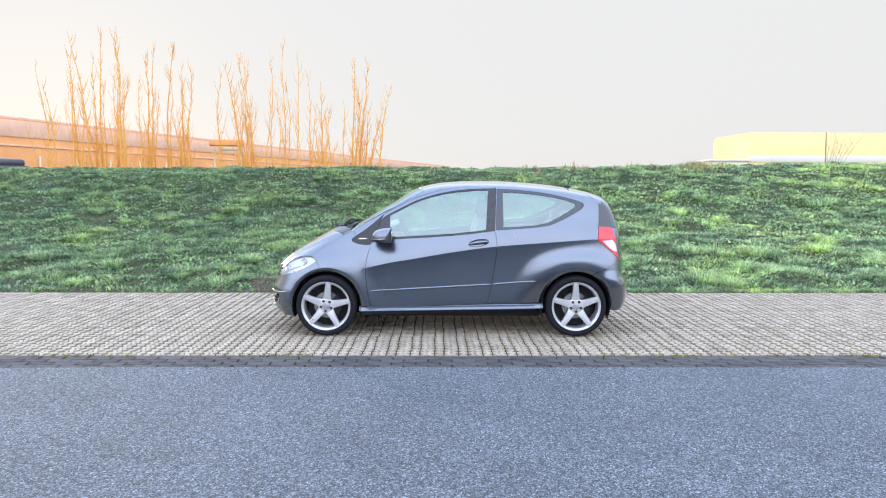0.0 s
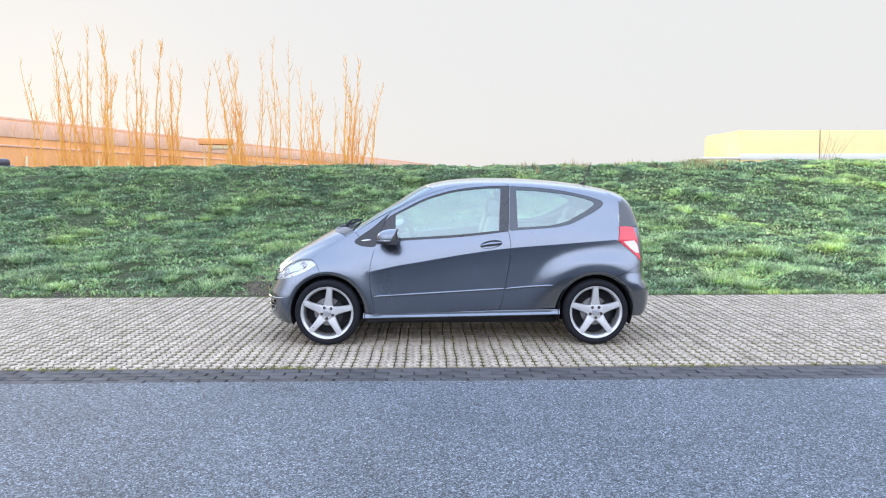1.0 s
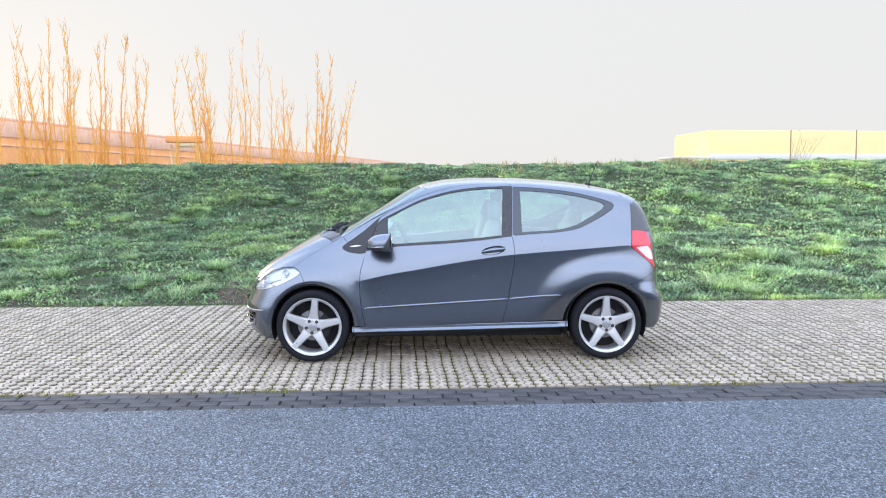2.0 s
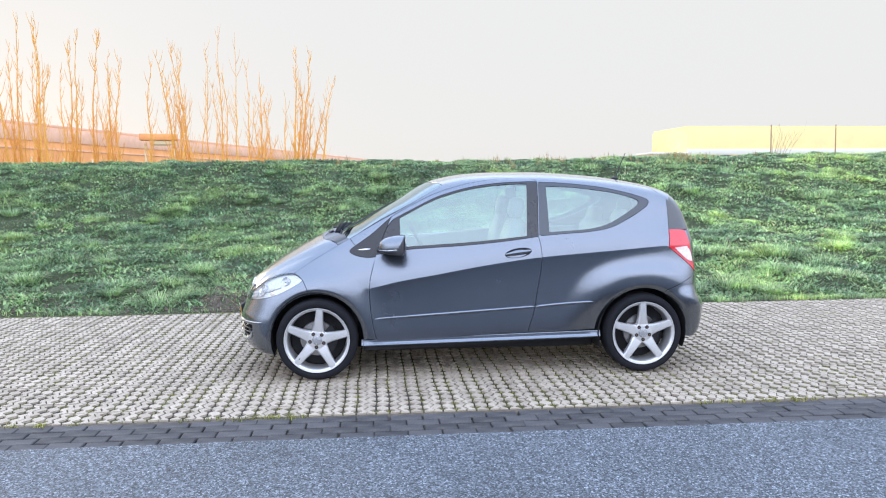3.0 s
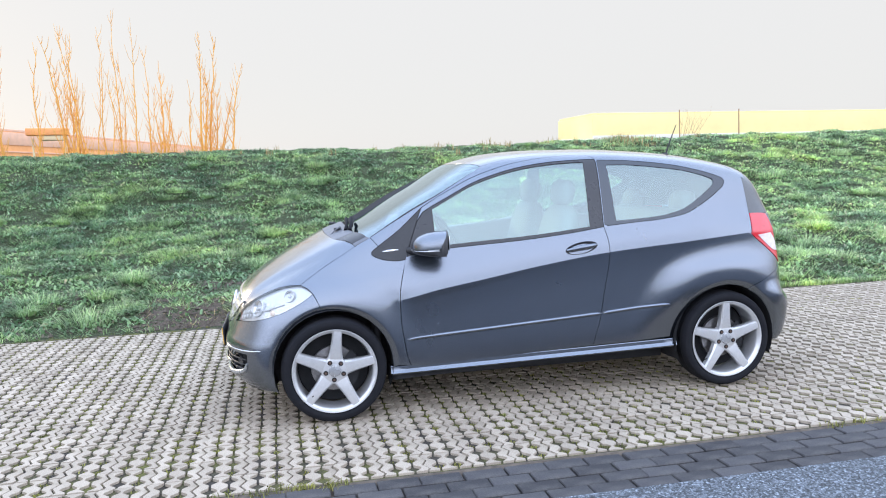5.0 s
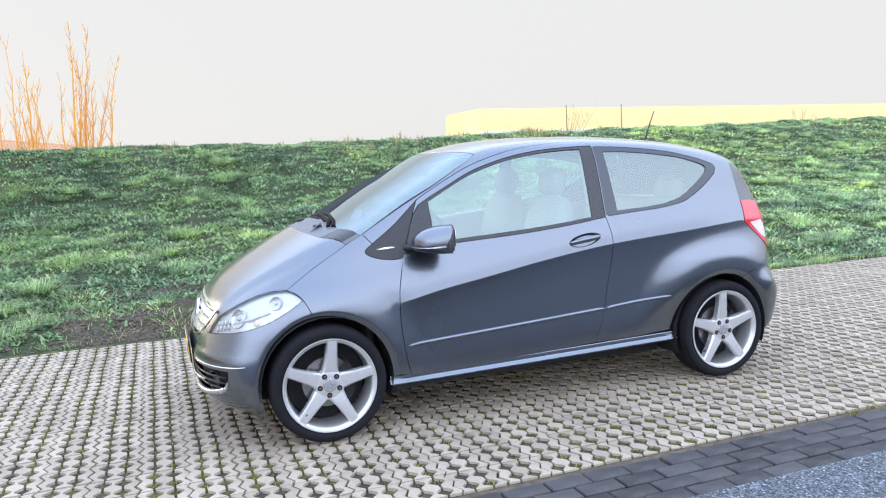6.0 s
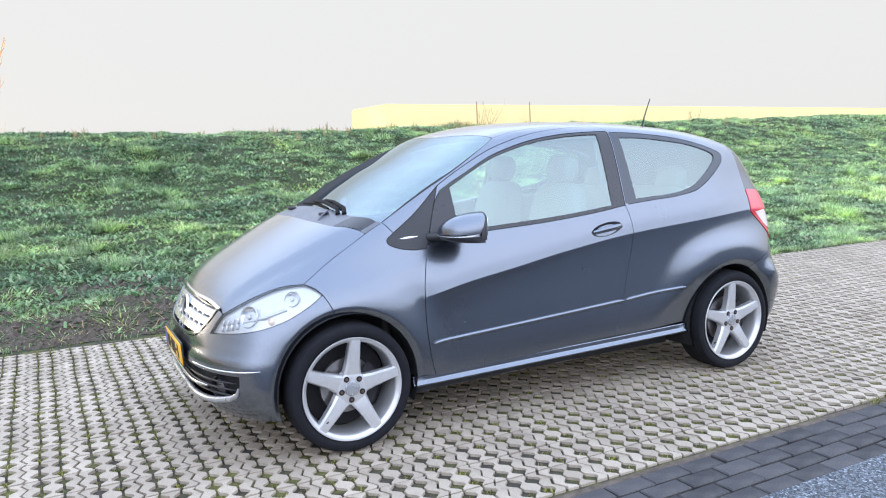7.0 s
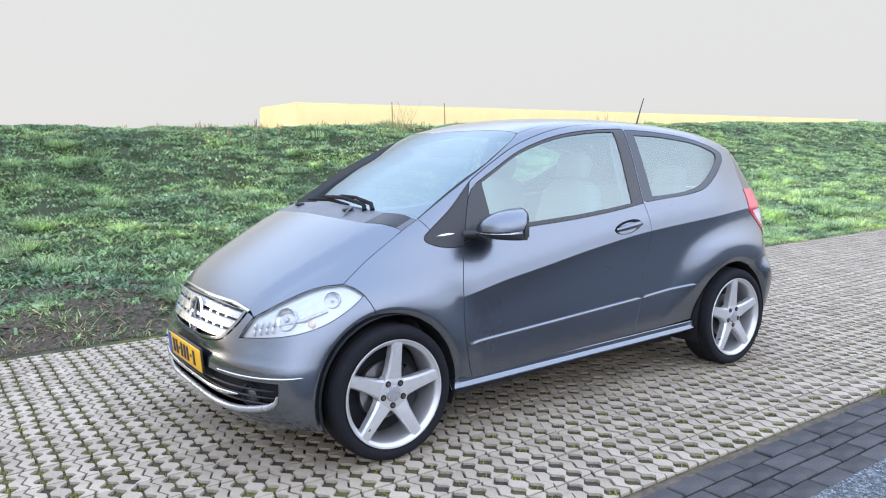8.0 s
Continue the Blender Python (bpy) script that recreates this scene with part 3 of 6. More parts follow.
# coppiced shoots: one list a clump, of (foot x, tip x, tip height) in metres
CLUMPS = [
    [(-29.0, -30.1, 10.8), (-28.4, -29.6, 9.0)],
    [(-27.0, -27.4, 11.4), (-26.9, -27.2, 11.7), (-26.3, -26.4, 8.6), (-25.7, -25.9, 11.2), (-25.4, -25.1, 13.1), (-25.6, -26.9, 12.7)],
    [(-24.2, -24.2, 9.9), (-24.0, -23.8, 12.5), (-23.4, -23.6, 12.1), (-23.2, -23.0, 9.0)],
    [(-21.9, -22.3, 9.0), (-21.8, -21.5, 10.9), (-21.5, -20.9, 11.5)],
    [(-20.5, -19.6, 11.9), (-19.4, -19.0, 10.7), (-19.2, -19.3, 9.8), (-18.8, -18.7, 10.4), (-19.0, -19.4, 7.4)],
    [(-16.6, -16.5, 9.8)],
    [(-14.7, -16.0, 10.0), (-15.0, -15.4, 8.4), (-14.0, -14.9, 10.6), (-14.6, -14.6, 10.4), (-14.2, -14.5, 10.2)],
    [(-12.9, -12.8, 10.8)],
    [(-11.8, -12.0, 11.9), (-11.6, -11.6, 9.4)],
    [(-10.7, -10.6, 11.2)],
    [(-9.9, -10.1, 9.8), (-9.4, -9.6, 7.6)],
    [(-9.1, -9.1, 9.4), (-8.8, -8.8, 7.3), (-8.5, -8.7, 7.5)],
    [(-7.4, -7.5, 7.5), (-6.8, -6.7, 10.4), (-6.6, -6.3, 8.1), (-6.4, -5.8, 10.3), (-6.1, -5.6, 7.0)],
    [(-5.9, -4.6, 7.2), (-5.1, -4.1, 8.7)],
]


def shoot(rng, foot, tip, r):
    """A slender wavering stem with thin upright twigs, as stem and twig meshes."""
    a, b = Vector(foot), Vector(tip)
    pts, n = [], 12
    ph, sway = rng.uniform(0, 6), rng.uniform(.05, .16)
    for i in range(n):
        t = i / (n - 1)
        p = a.lerp(b, t)
        p.x += math.sin(t * 3.14) * (a.x - b.x) * .18 + sway * math.sin(ph + t * 9) * t + rng.uniform(-1, 1) * .05 * (0 < i < n - 1)
        p.y += rng.uniform(-1, 1) * .06
        pts.append(p)
    stem = tube(pts, [r * (1 - .86 * i / (n - 1)) for i in range(n)], 6)
    twigs = []
    for _ in range(int(6 + (b - a).length * 1.5)):
        t = rng.uniform(.15, .97)
        i = min(int(t * (n - 1)), n - 2)
        p = pts[i].lerp(pts[i + 1], t * (n - 1) - i)
        ln = rng.uniform(.5, 1.9) * (1.15 - .7 * t)
        s, w, d = rng.choice((-1, 1)), rng.uniform(.16, .40), rng.uniform(-.25, .25)
        twigs.append(tube([p, p + Vector((s * w * .6 * ln, d * .5 * ln, ln * .4)), p + Vector((s * w * ln, d * ln, ln))], [r * .30, r * .22, r * .10], 4))
    return stem, joined(*twigs)


def coppice():
    rng = random.Random(11)
    for k, stems in enumerate(CLUMPS):
        y0 = 54 + rng.uniform(-2, 3)
        th = thing("coppiced_tree", "bare coppiced shoots behind the bank, orange glow in their colour" if len(stems) > 1 else "single bare shoot behind the bank, orange glow in its colour", "tree", (stems[0][0] * y0 / 55, y0, .7), group="bare shoots behind the bank")
        for fx, tx, h in stems:
            f = y0 / 55
            st, tw = shoot(rng, ((fx - stems[0][0]) * f, rng.uniform(-.8, .8), 0), ((tx - stems[0][0]) * f, rng.uniform(-.8, .8), h * .99 - .7), rng.uniform(.055, .095))
            trunk = part("trunk", st, STEM, th)
            tagged(part("twig", tw, STEM, trunk), kind="stuff")
            for _ in range(2 if len(stems) > 2 else 1):
                low = h * rng.uniform(.45, .85)
                st, tw = shoot(rng, ((fx - stems[0][0]) * f + rng.uniform(-.5, .5), rng.uniform(-.8, .8), 0), ((tx - stems[0][0]) * f + rng.uniform(-.8, .8), rng.uniform(-.8, .8), low - .7), rng.uniform(.03, .06))
                tagged(part("twig", tw, STEM, part("trunk", st, STEM, th)), kind="stuff")
    # pale young trees and a pole in front of the yellow hall
    for x, y, h, n in ((28.9, 57.4, 6.1, 7), (51.5, 56.5, 5.2, 6)):
        th = thing("young_tree", "thin bare brown young tree behind the bank", "tree", (x, y, .7), group="young trees")
        for i in range(n):
            st, tw = shoot(rng, (i * .06, 0, 0), (i * .46 + rng.uniform(-.4, .3), rng.uniform(-.4, .4), (h - .7) * rng.uniform(.82, 1)), .026)
            tagged(part("twig", tw, BRANCH, part("trunk", st, BRANCH, th)), kind="stuff")
    for x, y, h in ((28.6, 57.2, 5.6), (33.6, 57.0, 5.6)):
        th = thing("stake", "thin dark brown pole behind the bank", "pole", (x, y, .6))
        part("shaft", tube([(0, 0, 0), (.03, 0, h * .5), (0, 0, h - .6)], [.06, .05, .04], 8), BRANCH, th)
    # dry weeds on the crest
    g = np.random.default_rng(8)
    q = []
    for x, w, n in ((-2, 26, 30), (3, 3.2, 30), (7.2, .7, 80), (4.2, .8, 14), (-1.2, 1.5, 8), (12, 6, 10)):
        q.append(np.stack((g.normal(x, w / 2, n), g.uniform(13.6, 15.6, n)), 1))
    p = np.vstack(q)
    k = 6
    q = np.repeat(p, k, 0) + g.normal(0, .05, (len(p) * k, 2))
    blades("dry_weeds", np.column_stack((q, np.repeat(rise(p[:, 0], p[:, 1]), k))), np.repeat(g.uniform(.08, .28, len(p)), k) * g.uniform(.6, 1, len(q)), g.uniform(.008, .02, len(q)),
           g.uniform(.05, .8, len(q)), g.uniform(0, 6.28, len(q)), DRY, "dry straw-coloured weeds on the crest of the bank", "weeds", LANE)


coppice()



# ---- car surface, car-local metres: x back, y right of the car, z up, origin between the axles
def curve(px, pz):
    px, pz = np.array(px, float), np.array(pz, float)
    d = np.diff(pz) / np.diff(px)
    m = np.concatenate(([d[0]], np.where(d[:-1] * d[1:] > 0, 2 * d[:-1] * d[1:] / (d[:-1] + d[1:] + 1e-12), 0), [d[-1]]))
    def f(x):
        x = np.asarray(x, float)
        i = np.clip(np.searchsorted(px, x) - 1, 0, len(px) - 2)
        h = px[i + 1] - px[i]
        t = (x - px[i]) / h
        tc = np.clip(t, 0, 1)
        v = ((2*tc**3 - 3*tc**2 + 1) * pz[i] + (tc**3 - 2*tc**2 + tc) * h * m[i] + (-2*tc**3 + 3*tc**2) * pz[i + 1] + (tc**3 - tc**2) * h * m[i + 1])
        return v + np.where(t < 0, t * h * m[i], 0) + np.where(t > 1, (t - 1) * h * m[i + 1], 0)
    return f

def smax(a, b, k):
    return 0.5 * (a + b + np.sqrt((a - b) ** 2 + k * k))

def ease(a, b, x):
    t = np.clip((x - a) / (b - a), 0, 1)
    return t * t * (3 - 2 * t)

TOP = curve((-2.0, -1.86, -1.76, -1.55, -1.31, -1.13, -1.0, -.85, -.67, -.38, -.3, -.08, .21, .5, .8, 1.1, 1.4, 1.56, 1.66, 1.75),
            (.66, .765, .825, .945, 1.07, 1.145, 1.205, 1.295, 1.395, 1.522, 1.548, 1.588, 1.603, 1.603, 1.588, 1.562, 1.518, 1.487, 1.46, 1.43))
CROWN = curve((-2.0, -1.5, -1.1, -.7, -.3, .5, 1.7), (.10, .11, .095, .075, .08, .08, .10))
NOSE = curve((.1, .19, .26, .37, .46, .52, .56, .64, .73, .8, .9), (-1.80, -1.89, -1.955, -1.985, -1.985, -1.962, -1.944, -1.915, -1.888, -1.862, -1.82))
TAIL = curve((.2, .27, .3, .42, .51, .57, .61, .71, .9, 1.08, 1.22, 1.35, 1.45, 1.6), (1.82, 1.86, 1.885, 1.91, 1.915, 1.895, 1.865, 1.86, 1.845, 1.815, 1.775, 1.73, 1.69, 1.62))
CREASE = curve((-1.6, -.9, -.63, -.36, 0, .44, .98, 1.48, 1.8), (.60, .702, .76, .805, .867, .926, .968, 1.003, 1.02))
UPPER = curve((0, .06, .12, .17, .24, .4, .6, .75), (0, .013, .032, .050, .076, .134, .212, .285))
LOWER = curve((-.8, -.66, -.56, -.44, -.32, -.16, -.05, 0), (.068, .044, .036, .032, .029, .022, .0095, .0))

SOFT = curve((-.8, -.66, -.5, -.32, -.16, -.03, .06, .14, .22, .4, .6, .75), (.110, .060, .030, .016, .011, .0125, .020, .038, .070, .138, .218, .288))

def width(x, z):
    zc = CREASE(x)
    d = z - zc
    sharp = np.where(d > 0, UPPER(np.maximum(d, 0)), LOWER(np.minimum(d, 0)))
    k = ease(-.74, -1.02, x)
    w = .872 - sharp * (1 - k) - SOFT(d) * k
    w = w - .012 * ease(-.9, -1.5, x) * ease(.70, .95, z) - .02 * ease(.9, 1.7, x) - .10 * ease(1.0, 1.8, x) * ease(.75, 1.25, z)
    rf, rr = np.hypot(x + 1.284, z - .313), np.hypot(x - 1.284, z - .313)
    w = w + .014 * ease(.58, .40, rf) + .060 * ease(.70, .45, rr) * ease(1.0, .77, z) * ease(.32, .74, z)
    w = w + .044 * ease(1.50, 1.66, x) * ease(.69, .59, z)
    return w - .016 * ease(.395, .350, rf) - .016 * ease(.395, .350, rr)

def side(x, y, z): return np.abs(y) - width(x, z)
def top(x, y, z):
    ridge = .515 + .24 * (x + 1.787)
    dome = .021 * ease(.045, -.045, np.abs(y) - ridge) * ease(-1.9, -1.72, x) * ease(-1.08, -1.25, x)
    return z - TOP(x) + CROWN(x) * y * y - dome + .008 * ease(-1.9, -1.72, x) * ease(-1.08, -1.25, x)
def nose(x, y, z): return NOSE(z) + .255 * np.abs(y / .88) ** 2.6 + .032 * ease(.62, .06, np.abs(y)) * ease(.57, .49, z) - x
def tail(x, y, z): return x - TAIL(z) + .10 * np.abs(y / .8) ** 3
def field(x, y, z):
    a = smax(side(x, y, z), .93 * top(x, y, z), .085 + .05 * ease(-.9, -1.5, x))
    b = smax(nose(x, y, z), tail(x, y, z), .02)
    return smax(a, b, .09)

def cast(o, d, n=160, lo=0., hi=3.):
    """First way along each ray, from outside, to the surface; nan where missed."""
    o, d = np.atleast_2d(o).astype(float), np.atleast_2d(d).astype(float)
    ts = np.linspace(lo, hi, n)
    p = o[:, None, :] + d[:, None, :] * ts[None, :, None]
    v = field(p[..., 0], p[..., 1], p[..., 2])
    hit = v < 0
    k = np.argmax(hit, 1)
    ok = hit.any(1) & (k > 0)
    a, b = ts[np.maximum(k - 1, 0)], ts[k]
    for _ in range(30):
        m = (a + b) / 2
        q = o + d * m[:, None]
        inside = field(q[:, 0], q[:, 1], q[:, 2]) < 0
        b, a = np.where(inside, m, b), np.where(inside, a, m)
    return np.where(ok[:, None], o + d * a[:, None], np.nan)

def normal(p, e=.003):
    g = []
    for i in range(3):
        s = np.zeros(3); s[i] = e
        u, v = p + s, p - s
        g.append(field(u[:, 0], u[:, 1], u[:, 2]) - field(v[:, 0], v[:, 1], v[:, 2]))
    g = np.stack(g, 1)
    return g / np.linalg.norm(g, axis=1)[:, None]


# ---- panels of the car, cut on its surface ----
INV = 2 ** -.5


def ray_side(q): return np.stack((q[:, 0], np.full(len(q), -1.3), q[:, 1]), 1), np.array((0, 1.0, 0))
def ray_diag(q): return np.stack((q[:, 0], q[:, 1] * INV - 1.75 * INV, q[:, 1] * INV + 1.75 * INV), 1), np.array((0, INV, -INV))
def ray_top(q): return np.stack((q[:, 0], q[:, 1], np.full(len(q), 2.2)), 1), np.array((0, 0, -1.0))
def ray_front(q): return np.stack((np.full(len(q), -2.4), q[:, 0], q[:, 1]), 1), np.array((1.0, 0, 0))
def ray_nosering(q):
    a = q[:, 0] / .85
    d = np.stack((-np.cos(a), np.sin(a), np.zeros(len(a))), 1)
    return np.array((-1.1, 0, 0)) + d * 1.5 + np.stack((0 * a, 0 * a, q[:, 1]), 1), -d
def ray_tailring(q):
    a = q[:, 0] / .85
    d = np.stack((np.cos(a), np.sin(a), np.zeros(len(a))), 1)
    return np.array((1.0, 0, 0)) + d * 1.5 + np.stack((0 * a, 0 * a, q[:, 1]), 1), -d


FLAT = {
    ray_side: lambda p: np.stack((p[:, 0], p[:, 2]), 1),
    ray_diag: lambda p: np.stack((p[:, 0], (p[:, 1] + p[:, 2]) * INV), 1),
    ray_top: lambda p: p[:, :2],
    ray_front: lambda p: p[:, 1:],
    ray_nosering: lambda p: np.stack((.85 * np.arctan2(p[:, 1], -(p[:, 0] + 1.1)), p[:, 2]), 1),
    ray_tailring: lambda p: np.stack((.85 * np.arctan2(p[:, 1], p[:, 0] - 1.0), p[:, 2]), 1),
}


def onto(ray, q):
    o, d = ray(q)
    return cast(o, np.broadcast_to(d, o.shape), 130, 0, 2.1)


def flank(*xz):
    """Points of the near flank, given as seen from the side."""
    return [tuple(p) for p in onto(ray_side, np.array(xz, float))]


def lid(*xy):
    """Points of the top, given as seen from above."""
    return [tuple(p) for p in onto(ray_top, np.array(xy, float))]


def mirrored(line):
    return [(x, -y, z) for x, y, z in line][::-1]


def ring(segs, ray, step):
    """A closed outline in the ray's plane from lines of places that follow one another."""
    out = []
    for s in segs:
        q = smooth_line(FLAT[ray](np.array(s, float)), step)
        out.append(q if not out or np.linalg.norm(out[-1][-1] - q[0]) > 1e-3 else q[1:])
    q = np.vstack(out)
    if np.linalg.norm(q[0] - q[-1]) < 1e-3:
        q = q[:-1]
    return q


def shrink(poly, d):
    """The outline moved inwards by d (outwards for a negative d)."""
    a, b = np.roll(poly, 1, 0), np.roll(poly, -1, 0)
    e1, e2 = poly - a, b - poly
    e1, e2 = e1 / np.linalg.norm(e1, axis=1)[:, None], e2 / np.linalg.norm(e2, axis=1)[:, None]
    area = np.sum(poly[:, 0] * b[:, 1] - b[:, 0] * poly[:, 1])
    n = np.stack((-(e1 + e2)[:, 1], (e1 + e2)[:, 0]), 1) * np.sign(area)
    n /= np.maximum(np.linalg.norm(n, axis=1), 1e-6)[:, None]
    c = np.abs(np.sum(n * np.stack((-e1[:, 1], e1[:, 0]), 1), 1))
    return poly + n * (d / np.maximum(c, .5))[:, None]


def panel(name, segs, ray, mat, parent, holes=(), gap=.0018, lift=0.0, flange=.013, step=.03, both=True, label="", lines=()):
    """A sheet with folded edges, cut on the car's surface; both: also on the other flank."""
    outer = shrink(ring(segs, ray, step * .6), gap)
    cuts = [shrink(ring(h, ray, step * .6), -gap) for h in holes]
    lo, hi = outer.min(0), outer.max(0)
    gx, gy = np.meshgrid(np.arange(lo[0] + step * .37, hi[0], step), np.arange(lo[1] + step * .41, hi[1], step))
    gx = gx + (np.arange(gx.shape[0]) % 2)[:, None] * step * .5
    q = np.stack((gx.ravel(), gy.ravel()), 1)
    q = q[inside(outer, q)]
    q = q[away(outer, q, step * .42)]
    for c in cuts:
        q = q[~inside(c, q)]
        q = q[away(c, q, step * .42)]
    kept = np.zeros((0, 2))
    for ln in lines:
        m = smooth_line(FLAT[ray](np.array(ln, float)), step * .6)
        far = np.array([np.min(np.sum((m - p) ** 2, 1)) for p in q]) > (step * .55) ** 2
        m = m[inside(outer, m)]
        m = m[away(outer, m, .005)]
        for c in cuts:
            m = m[~inside(c, m)]
        kept = np.vstack((kept, m))
        q = q[far]
    q = np.vstack((q, kept))
    loops, pts, edges = [outer, *cuts], [], []
    for c in loops:
        o = len(pts)
        pts += [Vector(p) for p in c]
        edges += [(o + i, o + (i + 1) % len(c)) for i in range(len(c))]
    pts += [Vector(p) for p in q]
    vs, es, fs, *_ = delaunay_2d_cdt(pts, edges, [], 0, 1e-6)
    v2 = np.array([tuple(v) for v in vs])
    fs = np.array([f for f in fs if len(f) == 3])
    mid = v2[fs].mean(1)
    ok = inside(outer, mid)
    for c in cuts:
        ok &= ~inside(c, mid)
    fs = fs[ok]
    p = onto(ray, v2)
    nm = np.nan_to_num(normal(np.nan_to_num(p)))
    fs = fs[~np.isnan(p[fs]).any((1, 2))]
    p = np.nan_to_num(p)
    a, b, c = p[fs[:, 0]], p[fs[:, 1]], p[fs[:, 2]]
    turn = np.sum(np.cross(b - a, c - a) * nm[fs[:, 0]], 1) < 0
    fs[turn] = fs[turn][:, ::-1]
    p = p + nm * (lift(p)[:, None] if callable(lift) else lift)
    used = {}
    for f in fs:
        for i in range(3):
            used[(f[i], f[(i + 1) % 3])] = used.get((f[i], f[(i + 1) % 3]), 0) + 1
    rim_e = [e for e in used if (e[1], e[0]) not in used]
    verts, faces, norms = list(p), [tuple(f) for f in fs], [nm[i] for f in fs for i in f]
    dup = {}
    for e in rim_e:
        for i in e:
            if i not in dup:
                dup[i] = len(verts)
                verts += [p[i], p[i] - nm[i] * .003, p[i] - nm[i] * flange]
    for i, j in rim_e:
        out = np.cross(p[j] - p[i], nm[i])
        out /= max(np.linalg.norm(out), 1e-9)
        for k in range(2):
            faces.append((dup[j] + k, dup[i] + k, dup[i] + k + 1, dup[j] + k + 1))
            norms += [(nm[j] + out) / 1.5 if k == 0 else out, (nm[i] + out) / 1.5 if k == 0 else out, out, out]
    made = []
    for s in ((1, -1) if both else (1,)):
        m3 = np.array((1, s, 1))
        vv = [v * m3 for v in verts]
        if s > 0:
            ff, nn = faces, norms
        else:
            ff = [f[::-1] for f in faces]
            nn, o = [], 0
            for f in faces:
                nn += [n * m3 for n in norms[o:o + len(f)][::-1]]
                o += len(f)
        made.append(part(name, mesh_of(name, vv, ff, mat, normals=nn), None, parent, label))
    return made if both else made[0]


# lines shared by neighbouring panels (near flank)
BONNET = [(-1.46, -.746, .82), (-1.319, -.718, .913), (-1.12, -.70, 1.03), (-1.027, -.695, 1.08)]
SCREEN_SIDE = [(-1.027, -.695, 1.08), (-.807, -.673, 1.205), (-.58, -.649, 1.327), (-.37, -.600, 1.447), (-.288, -.563, 1.492)]
ROOF_EDGE = [SCREEN_SIDE[-1]] + lid((-.1, -.548), (.2, -.545), (.6, -.54), (1.0, -.53), (1.42, -.52))
SCREEN_TOP = lid((-.288, -.563), (-.337, -.41), (-.370, -.2), (-.382, 0))
SCREEN_LOW = lid((-1.027, -.695), (-1.08, -.63), (-1.125, -.46), (-1.138, -.2), (-1.14, 0))
BONNET_BACK = lid((-1.12, -.70), (-1.222, -.55), (-1.262, -.36), (-1.277, -.18), (-1.28, 0))
BONNET_NOSE = lid((-1.800, -.50), (-1.818, -.36), (-1.838, -.15), (-1.842, 0))
LAMP_TOP = [(-1.808, -.540, .680), (-1.744, -.604, .727), (-1.68, -.645, .764), (-1.601, -.682, .798), (-1.534, -.714, .815), (-1.46, -.746, .82)]
LAMP_TIP = (-1.389, -.808, .771)
LAMP_LOW = [LAMP_TIP, (-1.467, -.820, .721), (-1.60, -.812, .660), (-1.745, -.722, .618), (-1.857, -.498, .590)]
LAMP_IN = [(-1.857, -.498, .590), (-1.838, -.517, .635), (-1.808, -.540, .680)]
LAMP_BACK = [(-1.46, -.746, .82), (-1.42, -.782, .80), LAMP_TIP]
LAMP_TOP = [tuple(p) for p in onto(ray_nosering, smooth_line(FLAT[ray_nosering](np.array(LAMP_TOP, float)), .02))]
LAMP_BACK = [tuple(p) for p in onto(ray_nosering, smooth_line(FLAT[ray_nosering](np.array(LAMP_BACK, float)), .02))]
LAMP_BACK[0], LAMP_BACK[-1] = LAMP_TOP[-1], LAMP_TIP
HUB_F, HUB_R, ARCH = (-1.284, .318), (1.284, .318), .352


def arch(hub, a0, a1, r=ARCH, n=14):
    return flank(*[(hub[0] + r * math.cos(radians(a)), hub[1] + r * math.sin(radians(a))) for a in np.linspace(a0, a1, n)])


DOOR_FRONT = [(-.700, 1.249), (-.737, 1.168), (-.781, 1.061), (-.822, .960), (-.847, .872), (-.872, .764), (-.876, .655), (-.871, .546), (-.856, .437), (-.841, .355), (-.823, .298)]
DOOR_FRAME = [(.470, 1.512), (.445, 1.538), (.38, 1.548), (.184, 1.541), (-.035, 1.515), (-.199, 1.477), (-.362, 1.423), (-.527, 1.345), (-.636, 1.287), (-.700, 1.249)]
DOOR_REAR = [(.361, .330), (.377, .384), (.409, .493), (.435, .656), (.461, .818), (.467, .926), (.463, 1.007), (.447, 1.09)]
PILLAR_B = [(.447, 1.09), (.458, 1.3), (.470, 1.512)]
SILL_TOP = [(-.823, .298), (-.2, .312), (.361, .330)]
SILL_BACK = [(.361, .330), (.60, .333), (.932, .335)]
TRI_TOP = [(-.700, 1.249), (-.848, 1.123), (-.984, 1.028)]
TRI_LOW = [(-.984, 1.028), (-1.024, .997), (-1.018, .972), (-.958, .948), (-.877, .938), (-.822, .945)]
TAIL_FRONT = [(1.524, 1.128), (1.515, 1.05), (1.503, .992)]
TAIL_LOW = [(1.503, .992), (1.596, .915), (1.685, .838), (1.735, .785)]
BUMPER_TOP = [(1.735, .785), (1.68, .745), (1.56, .690), (1.452, .628)]
QUARTER = [(.484, 1.512), (.673, 1.504), (.891, 1.482), (1.11, 1.443), (1.275, 1.402), (1.362, 1.372), (1.379, 1.349), (1.356, 1.313), (1.25, 1.252), (1.114, 1.186), (1.005, 1.145), (.841, 1.120), (.676, 1.109), (.470, 1.093)]
QGLASS = [(.537, 1.478), (.728, 1.471), (1.001, 1.438), (1.20, 1.393), (1.278, 1.366), (1.288, 1.350), (1.270, 1.325), (1.167, 1.263), (1.032, 1.192), (.922, 1.158), (.786, 1.138), (.539, 1.124)]
